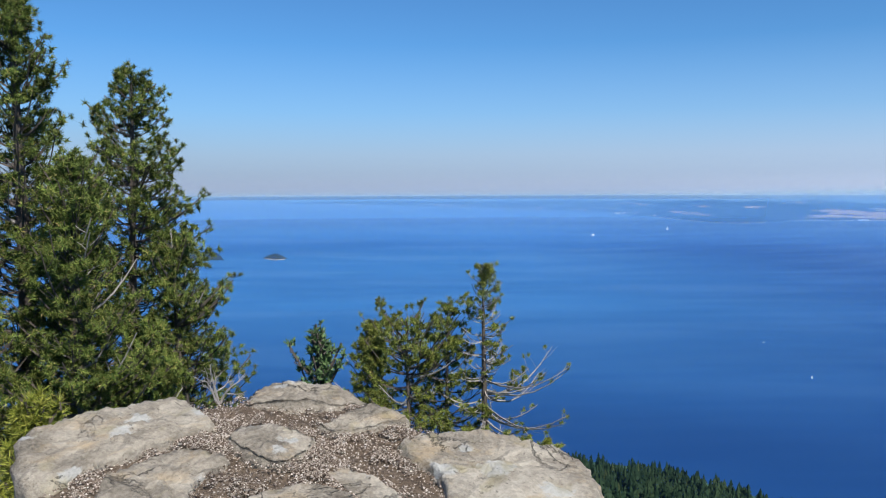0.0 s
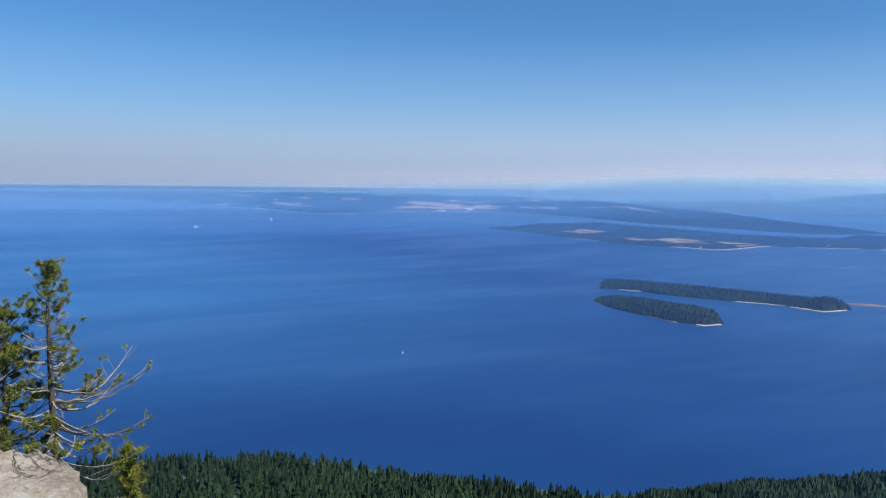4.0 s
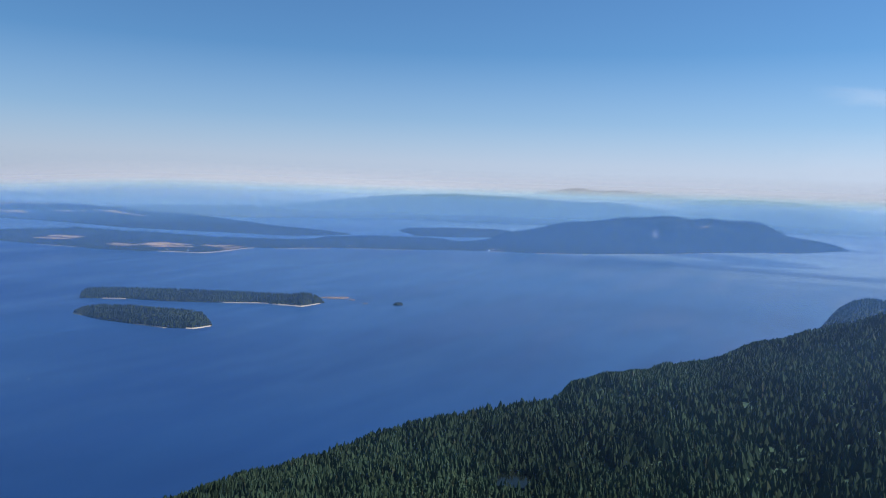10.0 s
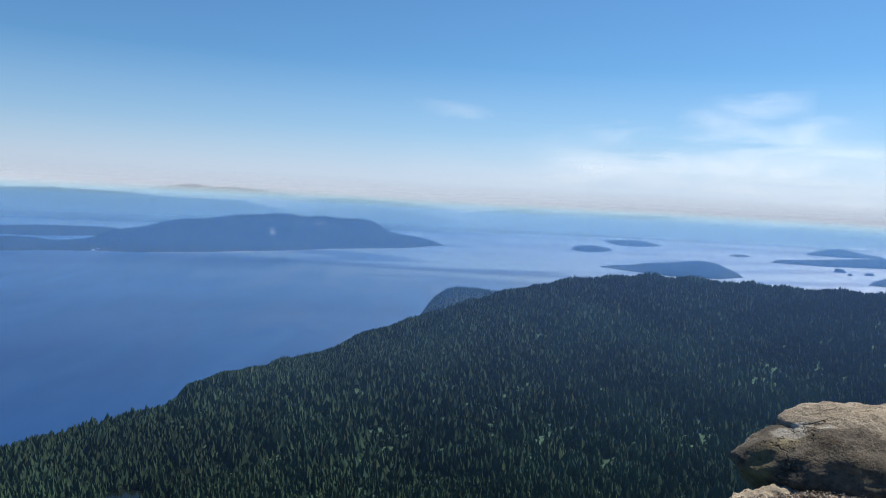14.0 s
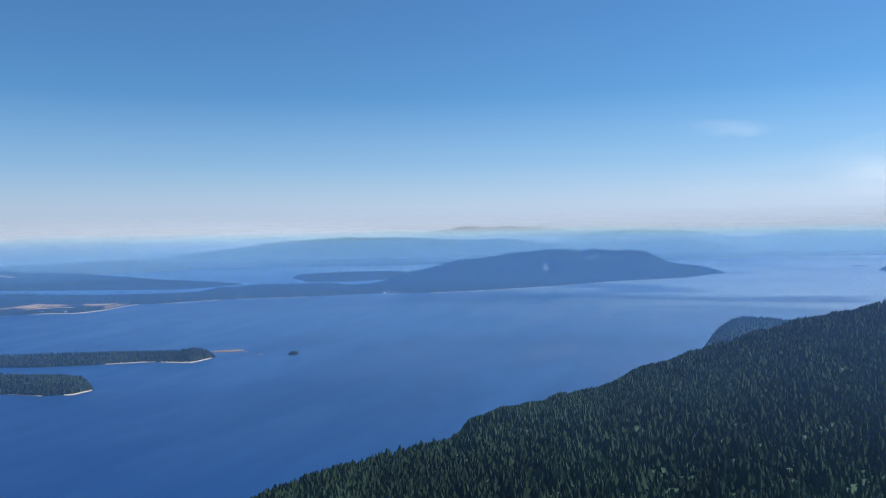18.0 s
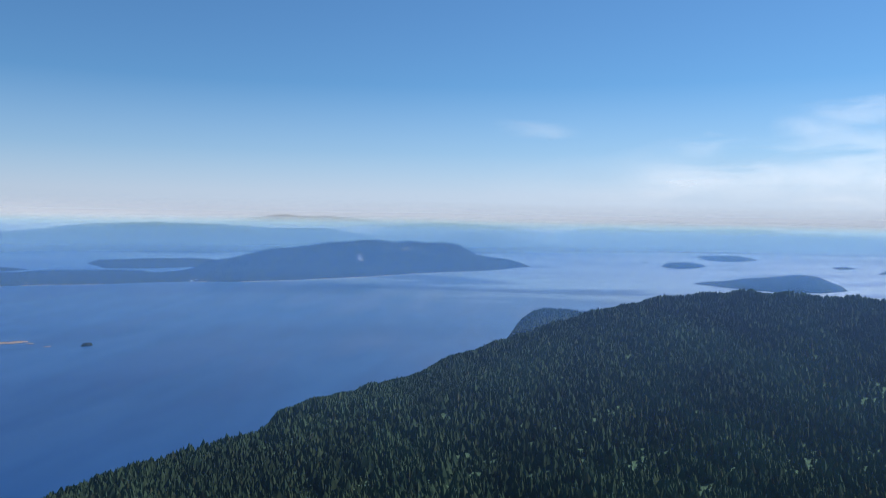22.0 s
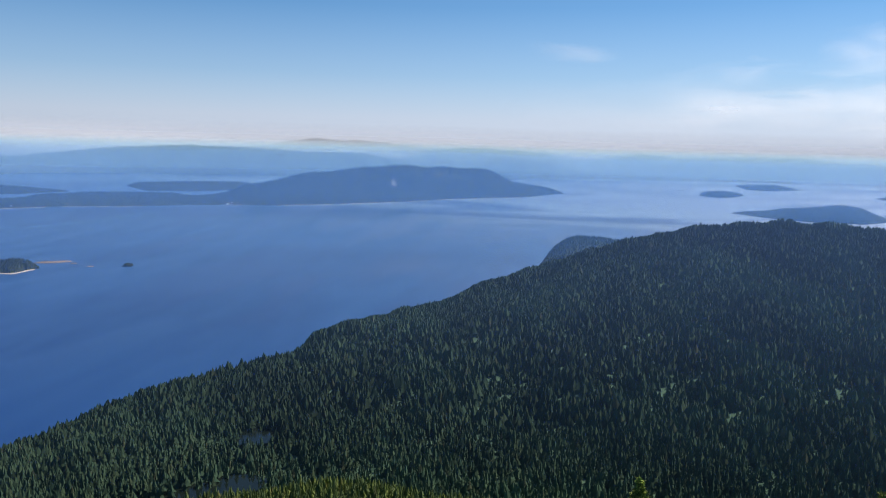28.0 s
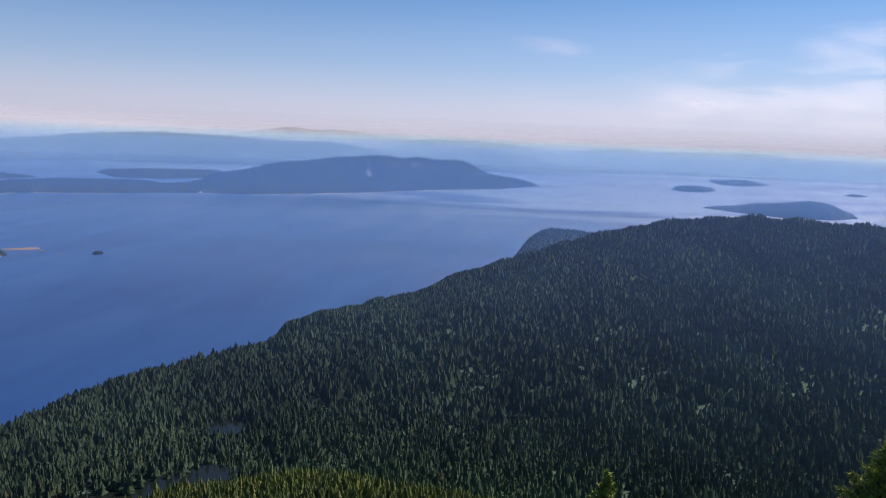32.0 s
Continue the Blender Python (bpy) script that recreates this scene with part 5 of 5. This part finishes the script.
BARK = bark_material("pine_bark", (0.030, 0.024, 0.020), (0.105, 0.085, 0.068))
TWIG = bark_material("grey_twigs", (0.16, 0.145, 0.125), (0.34, 0.31, 0.28))
# lit and shaded tufts are put into the pine colours by a tuft-sized drift
PINE = leaf_material("pine_needles", [(0.0, (0.034, 0.059, 0.013)), (0.5, (0.085, 0.115, 0.023)), (0.9, (0.161, 0.183, 0.040)), (1.0, (0.268, 0.207, 0.084))], 0.55, 2.6, (0.35, 1.7))
OLIVE = leaf_material("olive_pine_needles", [(0.0, (0.055, 0.080, 0.015)), (0.5, (0.13, 0.158, 0.030)), (0.9, (0.215, 0.228, 0.048)), (1.0, (0.27, 0.21, 0.075))], 0.55, 2.6, (0.5, 1.5))
BRIGHT = leaf_material("sunlit_pine_needles", [(0.0, (0.10, 0.125, 0.018)), (0.5, (0.19, 0.21, 0.028)), (1.0, (0.30, 0.29, 0.06))], 0.55, 0.9, (0.8, 1.2))
LEAF = leaf_material("sapling_leaves", [(0.0, (0.045, 0.085, 0.030)), (0.6, (0.085, 0.135, 0.050)), (1.0, (0.13, 0.18, 0.075))], 0.6, 0.9, (0.8, 1.2))
# highlights and shadows of the sprays are put into this colour by its drift
FIR = leaf_material("fir_sprays", [(0.0, (0.086, 0.148, 0.036)), (0.5, (0.165, 0.250, 0.053)), (0.9, (0.259, 0.325, 0.075)), (1.0, (0.314, 0.318, 0.100))], 0.6, 1.6, (0.5, 1.5))
RUST = leaf_material("browned_needles", [(0.0, (0.055, 0.080, 0.024)), (0.5, (0.105, 0.122, 0.036)), (1.0, (0.19, 0.13, 0.055))], 0.7, 0.7, (0.75, 1.25))


def tube(points, radii, sides=5):
    p = np.asarray(points, float)
    v, f = [], []
    for i, (q, r) in enumerate(zip(p, radii)):
        d = p[min(i + 1, len(p) - 1)] - p[max(i - 1, 0)]
        d /= np.linalg.norm(d) + 1e-9
        u = np.cross(d, (0.3, 0.5, 0.81))
        u /= np.linalg.norm(u) + 1e-9
        w = np.cross(d, u)
        for j in range(sides):
            a = 6.283 * j / sides
            v.append(q + r * (math.cos(a) * u + math.sin(a) * w))
    for i in range(len(p) - 1):
        for j in range(sides):
            a, b = i * sides + j, i * sides + (j + 1) % sides
            f += [(a, b, b + sides), (a, b + sides, a + sides)]
    return np.array(v), np.array(f)


def tubes(name, many, sides=4):
    vs, fs, at = [], [], 0
    for pts, rad in many:
        v, f = tube(pts, rad, sides)
        vs.append(v)
        fs.append(f + at)
        at += len(v)
    return mesh_np(name, np.concatenate(vs), np.concatenate(fs))


def needles(name, spots, ways, rng, count, length, width, spread):
    """Tufts of needles: thin triangles fanning out round each way."""
    spots, ways = np.asarray(spots), np.asarray(ways)
    n = len(spots)
    d = ways[:, None, :] * (1 - 0.35 * spread) + spread * rng.normal(0, 0.62, (n, count, 3))
    d /= np.linalg.norm(d, axis=-1, keepdims=True) + 1e-9
    side = np.cross(d, rng.normal(0, 1, (n, count, 3)))
    side /= np.linalg.norm(side, axis=-1, keepdims=True) + 1e-9
    ln = length * rng.uniform(0.6, 1.15, (n, count, 1))
    base = spots[:, None, :] - ways[:, None, :] * length * rng.uniform(0, 0.6, (n, count, 1))
    v = np.stack([base - side * width, base + side * width, base + d * ln], 2)
    f = np.arange(n * count * 3).reshape(-1, 3)
    return mesh_np(name, v.reshape(-1, 3), f)


def conifer(kind, label, x, y, z_top, crown, env, seed, foliage, whorl=0.3, limbs=5, tuft=(22, 0.16, 0.009, 0.9), lift=(15, 50), spacing=0.16, bare=0.2, lean=(0, 0), z_base=None, group="", thick=1.0, side_len=0.4, inner=0.2, wood_material=None, clump=0.0):
    """A tree with trunk, limbs and needle crown. env(h, angle): reach of the limbs at height h, 0 at the crown's foot to 1 at the tip."""
    rng = np.random.RandomState(seed)
    if z_base is None:
        z_base = float(land_height(math.degrees(math.atan2(x, y)), math.hypot(x, y))) - 0.2
    tall = z_top - z_base
    root = tagged(new(kind), label, "tree", group)
    root.location = (x, y, z_base)
    bend = rng.uniform(-0.15, 0.15, 2)

    def stem(z):
        u = z / tall
        return np.array([lean[0] * u + bend[0] * math.sin(u * 5), lean[1] * u + bend[1] * math.sin(u * 4), z])

    end = stem(tall)
    zs = np.linspace(0, tall, 14)
    girth = thick * (0.02 + 0.017 * tall)
    part("trunk", tubes("trunk", [([stem(q) - end * [1, 1, 0] for q in zs], [girth * (1 - q / tall) ** 0.8 + 0.012 for q in zs])], 8), BARK, root)
    arms, dead, spots, ways = [], [], [], []
    z = tall - crown
    while z < tall - 0.04:
        h = (z - tall + crown) / crown
        for _ in range(max(2, int(limbs * rng.uniform(0.7, 1.3)))):
            a = rng.uniform(0, 6.283)
            reach = env(h, a) * rng.uniform(0.45, 1.12)
            if reach < 0.06:
                continue
            rise = math.radians(lift[0] + (lift[1] - lift[0]) * h + rng.uniform(-12, 12))
            out = np.array([math.cos(a), math.sin(a), 0])
            p0 = stem(z + rng.uniform(-0.1, 0.1)) - end * [1, 1, 0]
            pts = []
            swing = rng.uniform(-0.25, 0.25)
            turn = np.array([-math.sin(a), math.cos(a), 0])
            for u in np.linspace(0, 1, 6):
                up = math.sin(rise) * u + 0.22 * (u ** 2.2) - 0.10 * math.sin(u * 3.14)
                pts.append(p0 + reach * (out * u * math.cos(rise) + turn * swing * u * u + np.array([0, 0, up])))
            pts = np.array(pts)
            naked = rng.rand() < (bare(h, a) if callable(bare) else bare * (1 - 0.6 * h))
            (dead if naked else arms).append((pts, [0.010 + 0.012 * reach * (1 - k / 5) for k in range(6)]))
            q = inner
            while q < 1.02:
                u = min(q, 1.0) * 5
                i = min(int(u), 4)
                c = pts[i] + (pts[i + 1] - pts[i]) * (u - i)
                d = pts[i + 1] - pts[i]
                d = d / (np.linalg.norm(d) + 1e-9)
                if q < 0.98:
                    s = rng.choice((-1, 1))
                    w = d * 0.6 + turn * s * rng.uniform(0.5, 1.0) + np.array([0, 0, rng.uniform(-0.1, 0.55)])
                    w /= np.linalg.norm(w)
                    ln = side_len * reach * (1.15 - q) * rng.uniform(0.5, 1.2) + 0.05
                    tip = c + w * ln + np.array([0, 0, 0.1 * ln])
                    (dead if naked else arms).append(([c, (c + tip) / 2 + rng.normal(0, 0.02, 3), tip], [0.007, 0.006, 0.004]))
                    if clump and not naked:
                        for j in range(4):
                            g = w * 0.5 + [0, 0, 0.45] + rng.normal(0, 0.35, 3)
                            spots.append(tip + rng.normal(0, clump, 3) * [1, 1, 0.7])
                            ways.append(g / np.linalg.norm(g))
                    elif not naked:
                        k = max(1, int(ln / spacing))
                        for j in range(k):
                            spots.append(c + (tip - c) * (1 - 0.75 * j / k))
                            ways.append(w)
                    elif rng.rand() < 0.5:
                        spots.append(tip)
                        ways.append(w)
                elif not naked:
                    spots.append(c)
                    ways.append(d)
                if not naked and rng.rand() < (0.25 if clump else 0.7):
                    spots.append(c + rng.normal(0, 0.03, 3))
                    ways.append((d + [0, 0, 0.5]) / np.linalg.norm(d + [0, 0, 0.5]))
                q += spacing / max(reach, 0.3) * rng.uniform(0.8, 1.2)
        z += whorl * rng.uniform(0.8, 1.2) * (1 - 0.35 * h)
    spots.append(stem(tall) - end * [1, 1, 0])
    ways.append(np.array([0, 0, 1.0]))
    if arms:
        part("branchwork", tubes("branchwork", arms, 3), wood_material or BARK, root)["kind"] = "stuff"
    if dead:
        part("dead_wood", tubes("dead_wood", dead, 3), TWIG, root, "bare grey twigs")["kind"] = "stuff"
    part("crown", needles("crown", spots, ways, rng, *tuft), foliage, root)
    return root


def round_env(width, power=0.75, low=0.75):
    return lambda h, a: width * (low + (1 - low) * min(1, h * 4)) * max(0.0, 1 - h) ** power


pom = (44, 0.105, 0.0075, 1.6)
conifer("pine_tree", "tall green shore pine with open layered limbs and visible trunk", -6.2, 15.7, 202.4, 10.5, round_env(2.9, 0.6, 0.85), 41, PINE, 0.40, 10, pom, (-6, 20), 0.25, 0.12, group="pines", side_len=0.55, inner=0.24, thick=0.7, clump=0.075)
conifer("pine_tree", "tall dense green shore pine behind the rocks", -7.25, 13.3, 203.4, 11.5, round_env(2.7, 0.6, 0.9), 42, PINE, 0.36, 8, pom, (-5, 45), 0.25, 0.06, group="pines", side_len=0.5, clump=0.075)
conifer("pine_tree", "tall shore pine at the edge of the stand", -9.5, 12.6, 203.2, 11.0, round_env(2.6, 0.5, 0.9), 43, PINE, 0.38, 7, pom, (-5, 45), 0.25, 0.06, group="pines", side_len=0.5, clump=0.075)
conifer("pine_tree", "low bushy shore pine with dead inner twigs", -5.7, 12.0, 200.4, 7.5, round_env(1.9, 0.45, 0.9), 44, PINE, 0.32, 8, pom, (-5, 45), 0.25, 0.10, group="pines", side_len=0.5, clump=0.075)
conifer("pine_tree", "low shore pine filling the gap under the tall ones", -5.0, 14.4, 199.0, 6.5, round_env(1.7, 0.4, 0.9), 45, PINE, 0.32, 8, pom, (-5, 45), 0.25, 0.10, group="pines", side_len=0.5, clump=0.075)
conifer("pine_tree", "broad low shore pine under the stand", -7.2, 11.0, 199.9, 7.0, round_env(1.9, 0.4, 0.9), 47, PINE, 0.32, 8, pom, (-5, 45), 0.25, 0.08, group="pines", side_len=0.5, clump=0.075)
conifer("pine_tree", "small bushy shore pine behind the outcrop", -4.75, 12.4, 197.9, 4.5, round_env(1.05, 0.35, 0.95), 48, PINE, 0.28, 8, pom, (-5, 45), 0.25, 0.12, group="pines", side_len=0.5, clump=0.075)
conifer("pine_sapling", "small bright yellow-green pine beside the outcrop", -2.62, 4.85, 198.52, 1.5, round_env(0.5, 0.4), 46, BRIGHT, 0.14, 7, (44, 0.085, 0.004, 1.2), (15, 60), 0.075, 0.0)


def snag_env(h, a):
    """A sparse crown: long low limbs to the east, short ones above."""
    if h < 0.36:
        return 2.9 - 1.4 * h if math.cos(a) > 0.2 else 1.2
    return 1.15 * max(0.0, 1 - h) ** 0.6 + 0.12


tip = (56, 0.115, 0.0080, 1.7)
conifer("pine_tree", "gnarled shore pine with sparse crown and many bare twigs", 1.03, 20.0, 198.0, 4.6, snag_env, 51, OLIVE, 0.26, 7, tip, (-14, 22), 0.26, lambda h, a: 0.62 if h < 0.85 else 0.35, thick=0.75, side_len=0.5, inner=0.5, wood_material=TWIG, clump=0.065)
conifer("pine_tree", "bushy round shore pine with dense yellow-green tufts", -0.95, 20.1, 196.4, 3.2, round_env(2.3, 0.35, 0.9), 52, OLIVE, 0.32, 7, tip, (0, 42), 0.29, 0.34, thick=0.6, side_len=0.55, inner=0.4, clump=0.065)
conifer("pine_tree", "bushy shore pine crowding a bare-twigged one", 0.1, 20.4, 196.9, 3.8, round_env(1.45, 0.55, 0.9), 55, OLIVE, 0.32, 6, tip, (0, 42), 0.29, 0.42, thick=0.5, side_len=0.55, inner=0.45, clump=0.065)
conifer("pine_tree", "small bushy shore pine behind the boulder", -1.85, 19.9, 196.4, 2.9, round_env(0.75, 0.4, 0.8), 54, OLIVE, 0.25, 7, tip, (10, 60), 0.24, 0.10, thick=0.5, side_len=0.5, clump=0.065)
conifer("pine_sapling", "low yellow-green young pine at the foot of a gnarled pine", 2.7, 20.0, 193.3, 2.0, round_env(0.62, 0.4), 56, BRIGHT, 0.2, 7, (44, 0.11, 0.007, 1.4), (10, 60), 0.16, 0.05, thick=0.5)
conifer("sapling", "slender green sapling behind the boulder", -1.14, 7.0, 198.55, 0.9, round_env(0.46, 0.3, 0.6), 53, LEAF, 0.13, 5, (10, 0.06, 0.012, 1.2), (30, 70), 0.07, 0.0, thick=0.5)

# a dead shrub on the outcrop
rng = np.random.RandomState(60)
stems = []


def fork(p, d, ln, rad, depth):
    mid = p + d * ln * 0.5 + rng.normal(0, 0.05 * ln, 3)
    tip = p + d * ln + rng.normal(0, 0.06 * ln, 3)
    stems.append(([p, mid, tip], [rad, rad * 0.85, rad * 0.65]))
    if depth:
        for _ in range(rng.randint(2, 4)):
            w = d + rng.normal(0, 0.55, 3) + [0, 0, 0.15]
            fork(mid + (tip - mid) * rng.uniform(0.2, 1), w / np.linalg.norm(w), ln * rng.uniform(0.5, 0.8), rad * 0.6, depth - 1)


for _ in range(4):
    w = np.array([rng.normal(0, 0.5), rng.normal(0, 0.3), 1.0])
    fork(np.array([0.0, 0, 0]), w / np.linalg.norm(w), 0.17, 0.011, 3)
dead_shrub = thing("dead_shrub", tubes("dead_shrub", stems, 4), TWIG, "bare bleached dead shrub behind the rocks", "shrub")
dead_shrub.scale = (0.72, 0.72, 0.72)
dead_shrub.location = (-1.36, 4.62, top_plane(-1.36, 4.62) - 0.14)

fir_tuft = (20, 0.115, 0.013, 0.95)
conifer("fir_tree", "slender young green fir on the slope", 18.19, -11.88, 195.95, 5.5, round_env(3.0, 1.12), 71, FIR, 0.17, 10, fir_tuft, (-12, 35), 0.12, 0.0, group="firs")
conifer("fir_tree", "broad young green fir on the slope", 45.1, -11.4, 183.5, 12.6, round_env(5.0, 1.0), 72, FIR, 0.36, 11, (20, 0.29, 0.033, 0.95), (-12, 35), 0.27, 0.0, group="firs")
conifer("fir_tree", "small dark fir on the slope", 20.0, -14.72, 194.4, 4.0, round_env(1.2, 0.9), 73, FIR, 0.20, 7, fir_tuft, (-12, 35), 0.12, 0.0, group="firs")
conifer("fir_tree", "small young fir beside a larger one", 48.3, -15.5, 180.5, 8.4, round_env(2.8, 0.95), 74, FIR, 0.45, 8, (16, 0.26, 0.028, 0.95), (-12, 35), 0.29, 0.0, group="firs")
conifer("fir_tree", "leaning pale young fir below the ledge", 41.5, -6.3, 179.0, 7.4, round_env(2.1, 0.9), 75, BRIGHT, 0.45, 7, (16, 0.26, 0.026, 0.95), (-12, 35), 0.29, 0.1, group="firs")
for k, (bearing, dist, top, wide, foliage, label) in enumerate((
        (120.5, 11.0, -21.2, 0.9, FIR, "small green fir behind the ledge"), (122.6, 9.5, -20.0, 0.7, FIR, "thin dark young fir behind the ledge"),
        (124.2, 9.0, -19.9, 0.8, RUST, "browning shore pine behind the ledge"), (125.8, 9.5, -19.0, 1.0, OLIVE, "bushy shore pine behind the ledge"), (127.0, 8.6, -19.5, 0.8, RUST, "shrubby pine with brown needles"),
        (128.6, 9.2, -18.2, 0.9, OLIVE, "low shore pine at the ledge"), (130.5, 8.8, -17.2, 1.0, OLIVE, "green shore pine at the ledge"), (133.0, 9.4, -17.0, 1.2, OLIVE, "wide shore pine at the ledge"), (129.6, 8.2, -20.4, 0.7, RUST, "dry brown shrub at the ledge"))):
    bx, by = 5.05 + dist * math.sin(radians(bearing)), -5.0 + dist * math.cos(radians(bearing))
    conifer("pine_tree" if foliage != FIR else "fir_tree", label, bx, by, 200.4 + dist * math.tan(radians(top)), 2.6, round_env(wide, 0.55), 80 + k, foliage, 0.2, 6, (20, 0.085, 0.009, 1.1), (0, 45), 0.10, 0.1, group="trees behind the ledge")

# bare ground, a house and pale stones in the forest
for k, (bearing, dist, size) in enumerate(PATCHES):
    x, y = dist * math.sin(radians(bearing)), dist * math.cos(radians(bearing))
    if k == 1:
        continue
    a = np.linspace(0, 6.283, 16, endpoint=False)
    ring = [(x + size * 0.75 * math.cos(q) * (1 + 0.2 * math.sin(3 * q)), y + size * 0.6 * math.sin(q)) for q in a]
    zc = float(land_height(bearing, dist))
    thing("bare_rock", stone_mesh("bare_rock", ring, lambda px, py, q=zc: float(land_height(math.degrees(math.atan2(px, py)), math.hypot(px, py))) + 1.2, 3.0, 0.6, 0.55, 90 + k, 0.5, 0.1, 2, 0.5), REDROCK, "bare reddish rock face among the firs", "rock")
x, y = 390 * math.sin(radians(50.5)), 390 * math.cos(radians(50.5))
hut = tagged(new("house"), "small pale house in a forest clearing", "house")
hut.matrix_world = pose(x, y, float(land_height(50.5, 390)) + 0.5, 0, 0, 25)
hut.scale = (0.65, 0.65, 0.65)
v = [(-2.6, -1.6, -2), (2.6, -1.6, -2), (2.6, 1.6, -2), (-2.6, 1.6, -2), (-2.6, -1.6, 2.2), (2.6, -1.6, 2.2), (2.6, 1.6, 2.2), (-2.6, 1.6, 2.2), (-2.6, 0, 3.3), (2.6, 0, 3.3)]
part("wall", mesh_from("wall", v, [(0, 1, 5, 4), (1, 2, 6, 9, 5), (2, 3, 7, 6), (3, 0, 4, 8, 7)], False), WHITE, hut)
v = [(-2.9, -2.0, 2.0), (2.9, -2.0, 2.0), (2.9, 0, 3.45), (-2.9, 0, 3.45), (2.9, 2.0, 2.0), (-2.9, 2.0, 2.0), (-2.9, -2.0, 2.25), (2.9, -2.0, 2.25), (2.9, 0, 3.7), (-2.9, 0, 3.7), (2.9, 2.0, 2.25), (-2.9, 2.0, 2.25)]
part("roof", mesh_from("roof", v, [(0, 1, 2, 3), (3, 2, 4, 5), (9, 8, 7, 6), (11, 10, 8, 9), (0, 6, 7, 1), (5, 4, 10, 11), (0, 3, 9, 6), (3, 5, 11, 9), (1, 7, 8, 2), (2, 8, 10, 4)], False), SAND, hut, "pale grey metal roof")
